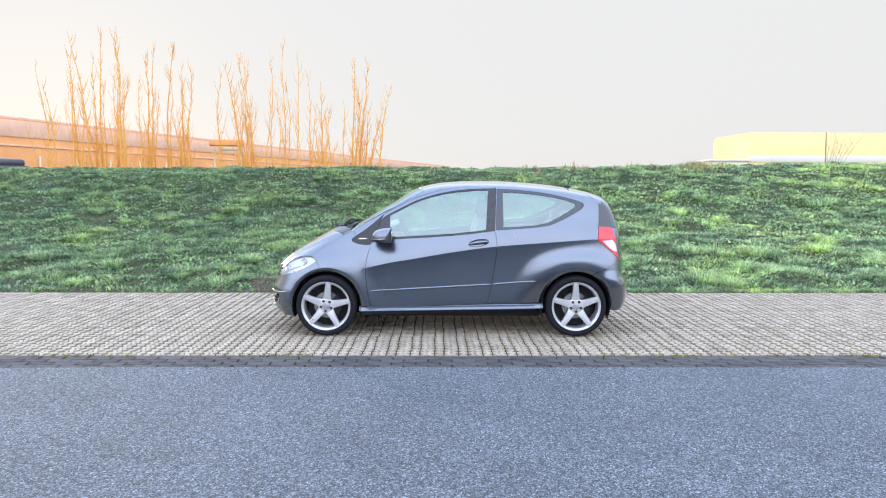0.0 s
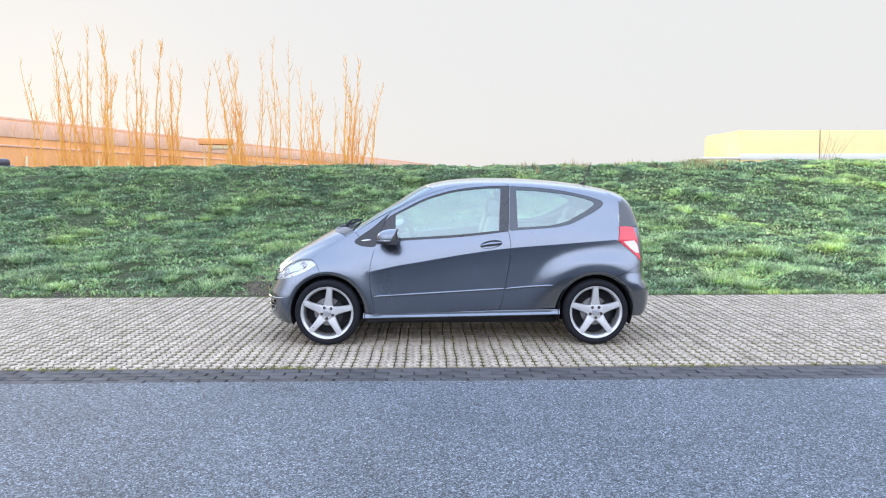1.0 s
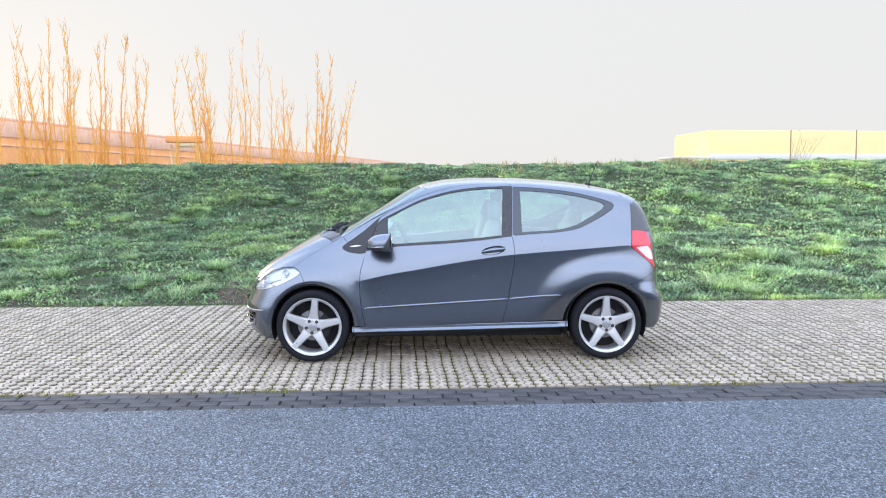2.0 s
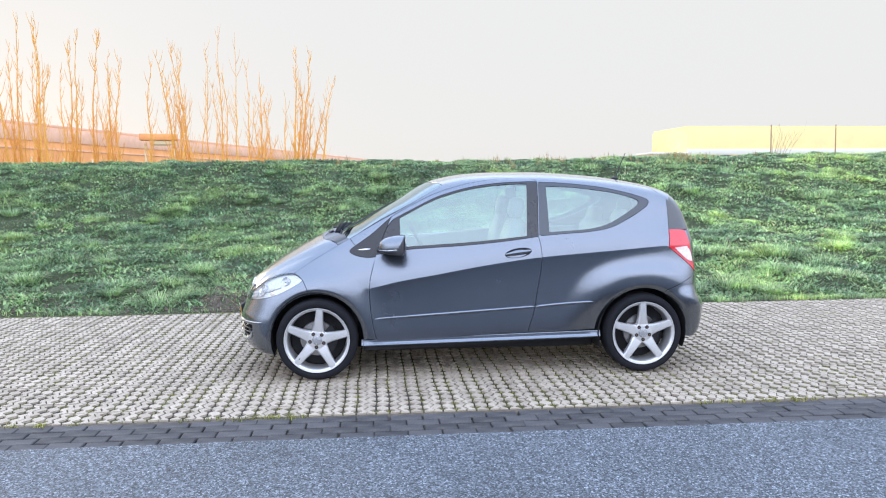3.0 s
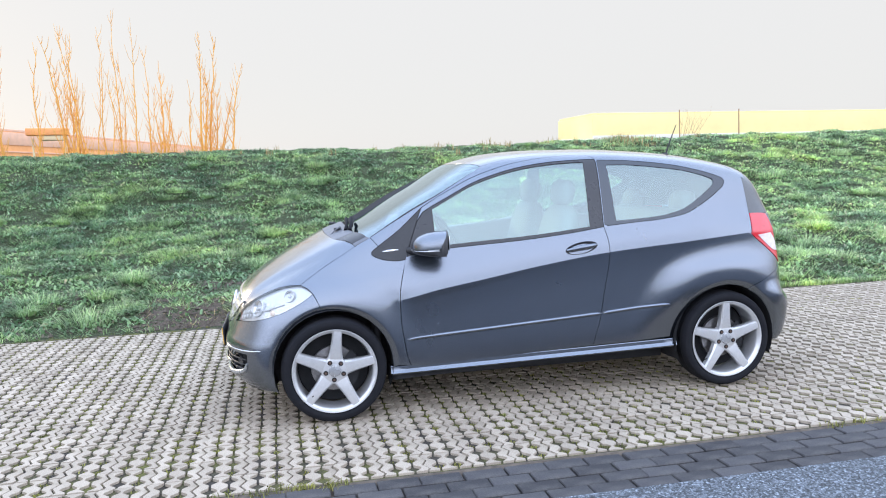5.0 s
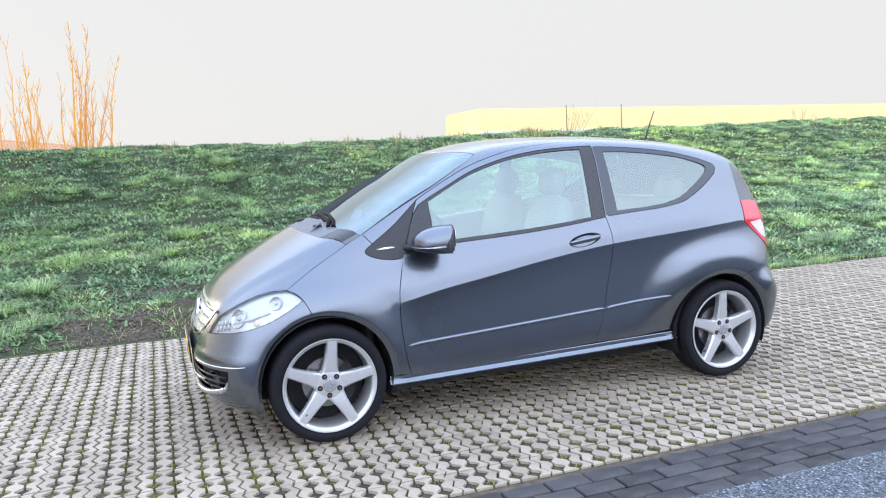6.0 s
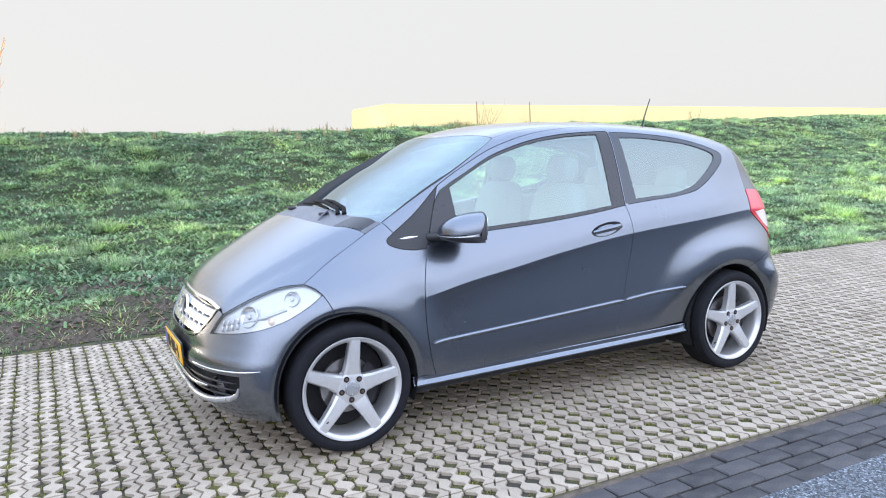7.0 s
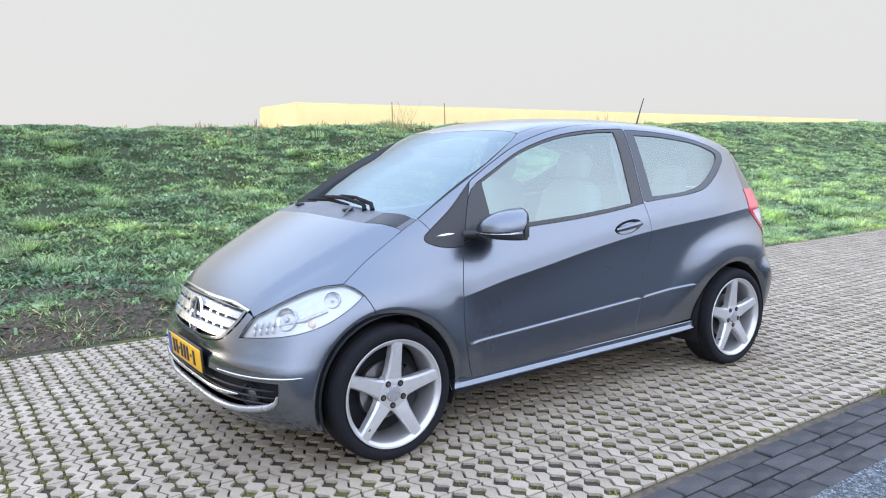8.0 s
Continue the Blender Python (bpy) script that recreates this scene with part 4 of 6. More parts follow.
WINDOW = [(.470, 1.512), (.44, 1.518), (.28, 1.514), (.128, 1.504), (-.035, 1.482), (-.199, 1.444), (-.362, 1.390), (-.526, 1.310), (-.63, 1.258), (-.694, 1.222)]
WINDOW_LOW = [(-.815, .962), (-.70, .980), (-.55, 1.000), (-.363, 1.012), (-.09, 1.029), (.2, 1.056), (.447, 1.088)]
DGLASS_TOP = [(.382, 1.500), (.281, 1.499), (.128, 1.488), (-.035, 1.467), (-.199, 1.429), (-.362, 1.375), (-.526, 1.294), (-.625, 1.242)]
DGLASS_LOW = [(-.630, 1.018), (-.363, 1.036), (-.09, 1.053), (.14, 1.073), (.356, 1.096)]

def crease(d, x0, x1):
    xs = np.arange(x0, x1, .06)
    return flank(*[(x, float(CREASE(x)) + d) for x in xs])


RINGS_F = [flank(*[(HUB_F[0] + r * math.cos(radians(a)), HUB_F[1] + r * math.sin(radians(a))) for a in range(-10, 206, 4)]) for r in (.358, .364, .370, .376, .383, .391, .402)]
RINGS_R = [flank(*[(HUB_R[0] + r * math.cos(radians(a)), HUB_R[1] + r * math.sin(radians(a))) for a in range(-10, 196, 4)]) for r in (.358, .364, .370, .376, .383, .391, .402)]
SEAM_A = np.array(flank((HUB_F[0] + ARCH * math.cos(radians(100)), HUB_F[1] + ARCH * math.sin(radians(100))))[0])
SEAM = FLAT[ray_diag](np.array([SEAM_A + (np.array(LAMP_TIP) - SEAM_A) * k / 6 for k in range(7)]))
SEAM = [tuple(p) for p in onto(ray_diag, SEAM)]
RIDGE = [crease(d, -.98, 1.52) for d in (-.065, -.045, -.025, -.010, -.003, .003, .010, .025, .045, .065)]

car = thing("hatchback_car", "grey metallic three-door hatchback parked on grass pavers", "car", (0, 8.655, 0))

# body panels
panel("body_side", [SCREEN_SIDE, ROOF_EDGE, [ROOF_EDGE[-1]] + lid((1.47, -.585)) + flank((1.545, 1.385)), flank((1.545, 1.385), (1.536, 1.25), (1.524, 1.128)), flank(*TAIL_FRONT), flank(*TAIL_LOW), flank(*BUMPER_TOP),
      arch(HUB_R, 62, 178, n=18), flank((.932, .33), (.60, .333), (.361, .330)), flank(*DOOR_REAR), flank(*PILLAR_B), flank(*DOOR_FRAME), flank(*TRI_TOP), flank((-.984, 1.028)) + [SCREEN_SIDE[0]]],
      ray_diag, PAINT, car, lines=RIDGE + RINGS_R, step=.022, holes=[[flank(*QUARTER[:6]), flank(*QUARTER[5:8]), flank(*QUARTER[7:]), flank(QUARTER[-1], QUARTER[0])]])
doors = panel("door", [flank(*DOOR_FRONT), flank(*SILL_TOP), flank(*DOOR_REAR), flank(*PILLAR_B), flank(*DOOR_FRAME)], ray_diag, PAINT, car,
              holes=[[flank(*WINDOW), flank(WINDOW[-1], (-.737, 1.162), (-.781, 1.058), (-.815, .962)), flank(*WINDOW_LOW), flank(WINDOW_LOW[-1], (.458, 1.3), WINDOW[0])]], gap=.0022, lines=RIDGE, step=.022)
panel("fender", [BONNET, [BONNET[-1]] + flank((-.984, 1.028)), flank(*TRI_LOW), flank((-.822, .945), *DOOR_FRONT[4:]), flank((-.823, .298), (-.932, .30)), arch(HUB_F, -3, 100, n=18),
      SEAM, LAMP_BACK[::-1]], ray_diag, PAINT, car, lines=RINGS_F, step=.022)
panel("sill_back", [flank((-.932, .296), (-.823, .296), (.361, .328), (.932, .331)), flank((.932, .331), (.94, .262)), flank((.94, .262), (.3, .240), (-.4, .222), (-.94, .212)), flank((-.94, .212), (-.932, .296))],
      ray_side, LINER, car, lift=-.03, flange=.05, step=.03)
panel("bonnet", [BONNET_NOSE[::-1] + [], LAMP_TOP, BONNET[:3], BONNET_BACK, mirrored(BONNET_BACK), mirrored(BONNET[:3]), mirrored(LAMP_TOP), mirrored(BONNET_NOSE[::-1])], ray_top, PAINT, car, both=False, step=.024, gap=.0012)
panel("roof", [SCREEN_TOP, mirrored(SCREEN_TOP), mirrored(ROOF_EDGE)[::-1], lid((1.42, .52), (1.44, .25), (1.445, 0), (1.44, -.25), (1.42, -.52)), ROOF_EDGE[::-1]], ray_top, PAINT, car, both=False, step=.04)
panel("tailgate_spoiler", [lid((1.42, -.52), (1.44, -.25), (1.445, 0), (1.44, .25), (1.42, .52)), lid((1.42, .52), (1.50, .60), (1.565, .62)), lid((1.565, .62), (1.64, .4), (1.66, 0), (1.64, -.4), (1.565, -.62)), lid((1.565, -.62), (1.50, -.60), (1.42, -.52))],
      ray_top, PAINT, car, both=False)
N_ARCH_F = arch(HUB_F, 100, 200, n=14)
BUMP_LOW = [tuple(N_ARCH_F[-1]), (-1.70, -.80, .205), (-1.80, -.64, .192), (-1.89, -.37, .182), (-1.915, 0, .18)]
INTAKE = [(-1.965, 0, .425), (-1.955, -.25, .425), (-1.93, -.40, .425), (-1.85, -.63, .424), (-1.78, -.745, .424)]
INTAKE_END = [(-1.78, -.745, .424), (-1.782, -.742, .37), (-1.80, -.713, .324)]
INTAKE_LOW = [(-1.80, -.713, .324), (-1.87, -.56, .287), (-1.93, -.36, .273), (-1.96, -.15, .267), (-1.965, 0, .266)]
GRILLE_SIDE = [(-1.80, -.485, .70), (-1.835, -.455, .645), (-1.88, -.392, .575)]
GRILLE_LOW = [(-1.88, -.392, .575), (-1.90, -.32, .553), (-1.93, -.12, .535), (-1.935, 0, .533)]
panel("front_bumper", [SEAM, LAMP_LOW, LAMP_IN, [LAMP_IN[-1]] + [GRILLE_SIDE[0]], GRILLE_SIDE, GRILLE_LOW, mirrored(GRILLE_LOW), mirrored(GRILLE_SIDE), mirrored([LAMP_IN[-1], GRILLE_SIDE[0]]),
      mirrored(LAMP_IN), mirrored(LAMP_LOW), mirrored(SEAM), mirrored(N_ARCH_F)[::-1], mirrored(BUMP_LOW), BUMP_LOW[::-1], N_ARCH_F[::-1]],
      ray_nosering, PAINT, car, both=False, step=.028, lines=[r[25:] for r in RINGS_F], holes=[[INTAKE, INTAKE_END, INTAKE_LOW, mirrored(INTAKE_LOW), mirrored(INTAKE_END), mirrored(INTAKE)]])
N_ARCH_R = arch(HUB_R, 62, -8, n=12)
RB_TOP = [tuple(p) for p in onto(ray_diag, smooth_line(FLAT[ray_diag](np.array(flank(*BUMPER_TOP))), .014))][::-1]
panel("rear_bumper", [RB_TOP, [RB_TOP[-1], (1.83, -.60, .70), (1.855, -.45, .64), (1.86, 0, .635)], mirrored([RB_TOP[-1], (1.83, -.60, .70), (1.855, -.45, .64), (1.86, 0, .635)]), mirrored(RB_TOP), mirrored(N_ARCH_R[::-1])[::-1],
      mirrored([(N_ARCH_R[-1]), (1.75, -.78, .262), (1.84, -.5, .262), (1.87, 0, .262)])[::1][::-1][::-1], [(1.87, 0, .262), (1.84, -.5, .262), (1.75, -.78, .262), N_ARCH_R[-1]], N_ARCH_R[::-1]],
      ray_tailring, PAINT, car, both=False, lines=[r[:19] for r in RINGS_R])
HATCH_SIDE = [(1.70, -.755, .90), (1.69, -.735, 1.0), (1.668, -.715, 1.118)]
TG_LOW = [(1.74, -.79, .79), (1.83, -.60, .705), (1.855, -.45, .645), (1.86, 0, .640)]
panel("tailgate", [[(1.668, -.715, 1.118), (1.70, -.76, .95), (1.74, -.79, .79)], TG_LOW, mirrored(TG_LOW), mirrored([(1.668, -.715, 1.118), (1.70, -.76, .95), (1.74, -.79, .79)]), [(1.668, .715, 1.118), (1.78, .4, 1.118), (1.80, 0, 1.118), (1.78, -.4, 1.118), (1.668, -.715, 1.118)]],
      ray_tailring, PAINT, car, both=False)
REAR_EDGE = [tuple(p) for p in onto(ray_diag, smooth_line(FLAT[ray_diag](np.array(flank((1.545, 1.385), (1.536, 1.25), (1.524, 1.128)))), .02))]
panel("rear_window", [[REAR_EDGE[-1], (1.668, -.715, 1.122), (1.78, -.4, 1.122), (1.80, 0, 1.122), (1.78, .4, 1.122), (1.668, .715, 1.122), mirrored(REAR_EDGE)[0]], mirrored(REAR_EDGE),
      [mirrored(REAR_EDGE)[-1], (1.65, .40, 1.425), (1.69, 0, 1.43), (1.65, -.40, 1.425), REAR_EDGE[0]], REAR_EDGE], ray_tailring, DARKGLASS, car, both=False, lift=-.002, label="dark wrap-round tailgate glass")

# glass and black window trim
def sunk(p):
    """The windscreen lies flatter than the body and below its side trims."""
    return -.001 - ease(0, .34, -.384 + .10 * (p[:, 1] / .57) ** 2 - p[:, 0]) * (.036 + .003 * np.clip(1 - (p[:, 1] / .66) ** 2, 0, 1))


panel("windscreen", [SCREEN_LOW, mirrored(SCREEN_LOW), mirrored(SCREEN_SIDE)[::-1], mirrored(SCREEN_TOP)[::-1][::-1][::-1], SCREEN_TOP[::-1], SCREEN_SIDE[::-1]], ray_top, SCREEN, car, both=False, gap=.003, lift=sunk, flange=.003, step=.03, label="sloping windscreen reflecting the sky")
EDGE = mirrored(SCREEN_SIDE)[::-1]
panel("windscreen_side_trim", [EDGE, [EDGE[-1]] + lid((-.318, .548)), lid((-.318, .548), (-.42, .575), (-.62, .60), (-.84, .60), (-1.075, .59)), lid((-1.075, .59)) + [EDGE[0]]], ray_top, BLACK, car, both=False, lift=.003, flange=.13, step=.02, label="black trim beside the windscreen")
NEAR_IN = [(a + .004, b + .004, c) for a, b, c in SCREEN_SIDE]
panel("windscreen_side_trim", [SCREEN_SIDE, [SCREEN_SIDE[-1], NEAR_IN[-1]], NEAR_IN[::-1], [NEAR_IN[0], SCREEN_SIDE[0]]], ray_top, BLACK, car, both=False, lift=-.004, gap=-.001, flange=.085, step=.02, label="black trim beside the windscreen")
panel("screen_frit", [SCREEN_LOW, mirrored(SCREEN_LOW), lid((-1.027, .690), (-1.0, .68), (-1.06, .46), (-1.085, .2), (-1.09, 0), (-1.085, -.2), (-1.06, -.46), (-1.0, -.68), (-1.027, -.690))], ray_top, BLACK, car, both=False, lift=lambda p: sunk(p) - .008, flange=.003, gap=.004, label="black band along the foot of the windscreen")
panel("window_trim", [flank(*WINDOW), flank(WINDOW[-1], (-.737, 1.162), (-.781, 1.058), (-.815, .962)), flank(*WINDOW_LOW), flank(WINDOW_LOW[-1], (.458, 1.3), WINDOW[0])], ray_diag, GLOSSB, doors[0], lift=-.002, step=.025, both=False,
      holes=[[flank(*DGLASS_TOP), flank(DGLASS_TOP[-1], (-.632, 1.23), DGLASS_LOW[0]), flank(*DGLASS_LOW), flank(DGLASS_LOW[-1], DGLASS_TOP[0])]], label="black window surround")
panel("door_window", [flank(*DGLASS_TOP), flank(DGLASS_TOP[-1], (-.632, 1.23), DGLASS_LOW[0]), flank(*DGLASS_LOW), flank(DGLASS_LOW[-1], DGLASS_TOP[0])], ray_diag, GLASS, car, gap=-.004, lift=-.007, flange=.004, label="green-tinted side window")
QSEG = [flank(*QUARTER[:6]), flank(*QUARTER[5:8]), flank(*QUARTER[7:]), flank(QUARTER[-1], QUARTER[0])]
QGSEG = [flank(*QGLASS[:5]), flank(*QGLASS[4:7]), flank(*QGLASS[6:]), flank(QGLASS[-1], QGLASS[0])]
panel("quarter_window_trim", QSEG, ray_diag, FRIT, car, lift=-.001, holes=[QGSEG], step=.025, label="black rear side window surround")
panel("quarter_window", QGSEG, ray_diag, GLASS, car, gap=-.004, lift=-.006, flange=.004, label="green-tinted rear side window")
panel("mirror_triangle", [flank(*TRI_TOP), flank(*TRI_LOW), flank((-.822, .945), (-.818, .965), (-.781, 1.061), (-.737, 1.168), (-.700, 1.249))], ray_diag, BLACK, car, step=.02, label="black triangle trim ahead of the door")
panel("scuttle", [BONNET_BACK, mirrored(BONNET_BACK), [mirrored(BONNET_BACK)[-1]] + [mirrored(SCREEN_LOW)[-1]], mirrored(SCREEN_LOW)[::-1], SCREEN_LOW[::-1], [SCREEN_LOW[0], BONNET_BACK[0]]], ray_top, SCUTTLE, car, both=False, lift=-.002, flange=.07, step=.03,
      holes=[[lid((-1.14, -.675), (-1.052, -.675)), lid((-1.052, -.675), (-1.118, -.53)), lid((-1.118, -.53), (-1.228, -.53)), lid((-1.228, -.53), (-1.14, -.675))]], label="grey scuttle panel below the windscreen")
panel("scuttle_corner", [lid((-1.133, -.683), (-1.045, -.683)), lid((-1.045, -.683), (-1.114, -.52)), lid((-1.114, -.52), (-1.233, -.52)), lid((-1.233, -.52), (-1.133, -.683))], ray_top, GLOSSB, car, lift=-.003, step=.025)

panel("pillar_cover", [flank((.452, 1.096), (.463, 1.3), (.474, 1.508)), flank((.474, 1.508), (.497, 1.506)), flank((.497, 1.506), (.487, 1.3), (.477, 1.098)), flank((.477, 1.098), (.452, 1.096))], ray_diag, FRIT, car, lift=.002, step=.02, label="black centre pillar cover")

# tail lamps
tails = panel("tail_lamp", [flank(*TAIL_FRONT), flank(*TAIL_LOW), [flank(TAIL_LOW[-1])[0], (1.70, -.76, .95), (1.668, -.715, 1.118)], [(1.668, -.715, 1.118)] + flank((1.6, 1.126), (1.524, 1.128))], ray_tailring, RED, car, lift=.004, step=.02, label="red tail lamp wrapping the corner")
panel("reversing_lens", [flank((1.55, .985), (1.66, .995)), [flank((1.66, .995))[0], (1.69, -.765, .95), (1.715, -.775, .87)], [(1.715, -.775, .87)] + flank((1.66, .885), (1.55, .985))], ray_tailring, CLEARL, car, lift=.007, step=.02, label="pale clear lens in the tail lamp")

# door strip, handle, mirror, badge bar
def along_surface(name, xz, half, lift, mat, parent, both=True, label=""):
    """A slim moulding that follows the flank between points seen from the side."""
    q = smooth_line(np.array(xz, float), .03)
    p = onto(ray_side, q)
    nm = normal(p)
    v, f, n = [], [], len(q)
    prof = [(-half, -.004), (-half * .85, lift * .6), (-half * .2, lift), (half * .5, lift * .9), (half * .9, lift * .4), (half, -.004)]
    for i in range(n):
        t = p[min(i + 1, n - 1)] - p[max(i - 1, 0)]
        t = t / np.linalg.norm(t)
        w = np.cross(t, nm[i])
        w = w * np.sign(w[2])
        s = .25 if i in (0, n - 1) else 1
        v += [p[i] + w * a * s + nm[i] * b for a, b in prof]
    m = len(prof)
    for i in range(n - 1):
        f += [(i * m + k, i * m + k + 1, (i + 1) * m + k + 1, (i + 1) * m + k) for k in range(m - 1)]
    f += [tuple(range(m)), tuple(range((n - 1) * m, n * m))[::-1]]
    obs = []
    for s in ((1, -1) if both else (1,)):
        me = mesh_of(name, [x * np.array((1, s, 1)) for x in v], f if s < 0 else [q[::-1] for q in f], mat, smooth=True)
        obs.append(part(name, me, None, parent, label))
    return obs


along_surface("door_strip", [(-.842, .466), (-.3, .496), (.414, .537)], .0125, .011, PAINT, car, label="raised paint-coloured rubbing strip")
along_surface("rear_strip", [(.424, .538), (.65, .556), (.872, .573)], .0125, .011, PAINT, car)
along_surface("badge_bar", [(-.962, .996), (-.915, 1.000), (-.864, 1.003)], .008, .004, CHROME, car, both=False, label="small bright bar on the mirror triangle")


def handle_set():
    bowl = bmesh.new()
    n, rows = 32, 6
    c = onto(ray_side, np.array([(.281, .965)]))[0]
    ax = Vector((.105, 0, .018))
    up = Vector((-.008, .006, .036))
    rings = []
    for k in range(rows):
        t = k / (rows - 1)
        rings.append([bowl.verts.new(Vector(c) + ax * (math.cos(a) * (1 - t) ** .6) + up * (math.sin(a) * (1 - t) ** .6) + Vector((0, -.004 + .0 + t * .012, 0))) for a in [2 * math.pi * i / n for i in range(n)]] if k < rows - 1 else [bowl.verts.new(Vector(c) + Vector((0, .006, 0)))])
    for p, q in zip(rings, rings[1:]):
        for i in range(n):
            j = (i + 1) % n
            bowl.faces.new((p[i], p[j], q[j], q[i]) if len(q) > 1 else (p[i], p[j], q[0]))
    bmesh.ops.recalc_face_normals(bowl, faces=bowl.faces)
    hd = part("handle_recess", shade(bowl), GLOSSB, car, "dark recess behind the door handle")
    pts = [Vector(c) + Vector((dx, dy, dz)) for dx, dy, dz in ((-.098, -.004, -.012), (-.07, -.022, -.006), (-.02, -.030, .003), (.04, -.030, .010), (.085, -.020, .014), (.10, -.002, .014))]
    bar = tube(pts, [.008, .014, .016, .016, .014, .008], 12)
    for v in bar.verts:
        v.co.y = c[1] + (v.co.y - c[1]) * .8
    part("door_handle", bar, PAINT, hd, "paint-coloured pull handle")


handle_set()


def ellipsoid_shell(profile, n=28):
    """Rings (x, centre y, centre z, half y, half z, power) joined to a closed body."""
    bm = bmesh.new()
    rings = []
    for x, cy, cz, hy, hz, pw in profile:
        r = []
        for i in range(n):
            a = 2 * math.pi * i / n
            c, s = math.cos(a), math.sin(a)
            r.append(bm.verts.new((x, cy + hy * math.copysign(abs(c) ** pw, c), cz + hz * math.copysign(abs(s) ** pw, s))))
        rings.append(r)
    for p, q in zip(rings, rings[1:]):
        for i in range(n):
            bm.faces.new((p[i], p[(i + 1) % n], q[(i + 1) % n], q[i]))
    bm.faces.new(rings[0][::-1])
    bm.faces.new(rings[-1])
    bmesh.ops.recalc_face_normals(bm, faces=bm.faces)
    return shade(bm, 60)


def dome(stations, s):
    """A half shell from stations (y, front x, back x, flat z, crown z): flat on one side, rounded ahead."""
    bm, rings = bmesh.new(), []
    for y, xf, xb, z0, z1 in stations:
        arc = [(xb - (xb - xf) * math.cos(a) ** .8, z0 + (z1 - z0) * math.sin(a) ** .8) for a in np.linspace(0, math.pi / 2 - 1e-4, 12)]
        rings.append([bm.verts.new((x, s * y, z)) for x, z in [(xb, z0), ((xb + xf) / 2, z0)] + arc])
    n = len(rings[0])
    for p, q in zip(rings, rings[1:]):
        for i in range(n):
            bm.faces.new((p[i], p[(i + 1) % n], q[(i + 1) % n], q[i]))
    bm.faces.new(rings[0][::-1])
    bm.faces.new(rings[-1])
    bmesh.ops.recalc_face_normals(bm, faces=bm.faces)
    return shade(bm, 45)


def door_mirror(s):
    """s is -1 on the near flank."""
    cap = [(.822, -.765, -.675, 1.020, 1.038), (.836, -.785, -.650, 1.019, 1.066), (.862, -.800, -.625, 1.018, 1.096), (.90, -.808, -.612, 1.018, 1.116), (.945, -.803, -.608, 1.019, 1.124),
           (.985, -.786, -.610, 1.020, 1.118), (1.015, -.762, -.616, 1.021, 1.102), (1.034, -.730, -.626, 1.022, 1.080), (1.043, -.695, -.640, 1.023, 1.052)]
    m = part("mirror_cap", dome([(-y, *r) for y, *r in cap], -s), PAINT, car, "paint-coloured door mirror cap")
    low = [(y, xf + .004, xb, 1.011, .980 - .008 * math.sin(3.1 * k / 8)) for k, (y, xf, xb, _, _) in enumerate(cap)]
    part("mirror_base", dome([(-y, *r) for y, *r in low], -s), BLACK, m, "black underside")
    part("turn_signal", dome([(-y * (1.003 if k > 4 else 1), xf - .001, xb - .03, 1.0105, z - .0005) for k, (y, xf, xb, z, _) in enumerate(cap)], -s), SILVER, m, "pale turn-signal strip")
    part("mirror_rim", dome([(-y * (1.002 if k > 4 else 1), xb - .016, xb + .008, .990, z + .001) for k, (y, _, xb, _, z) in enumerate(cap)], -s), BLACK, m)
    part("mirror_glass", box((.004, .15, .085), (-.5985, s * .935, 1.052), .001), CHROME, m)
    part("mirror_arm", tube([(-.80, s * .765, .995), (-.775, s * .80, .998), (-.74, s * .85, 1.0), (-.70, s * .88, .998)], [.024, .021, .018, .014], 12), BLACK, m)


def door_seal(s):
    """Black rubber behind the joint round the door."""
    for xz in (DOOR_FRAME, TRI_TOP, DOOR_FRONT[:6]):
        p = np.array(flank(*xz))
        p = p - normal(p) * .024
        part("door_seal", tube([(a, -s * b, c) for a, b, c in p], .019, 8), LINER, car)


door_seal(-1)
door_seal(1)
door_mirror(-1)
door_mirror(1)


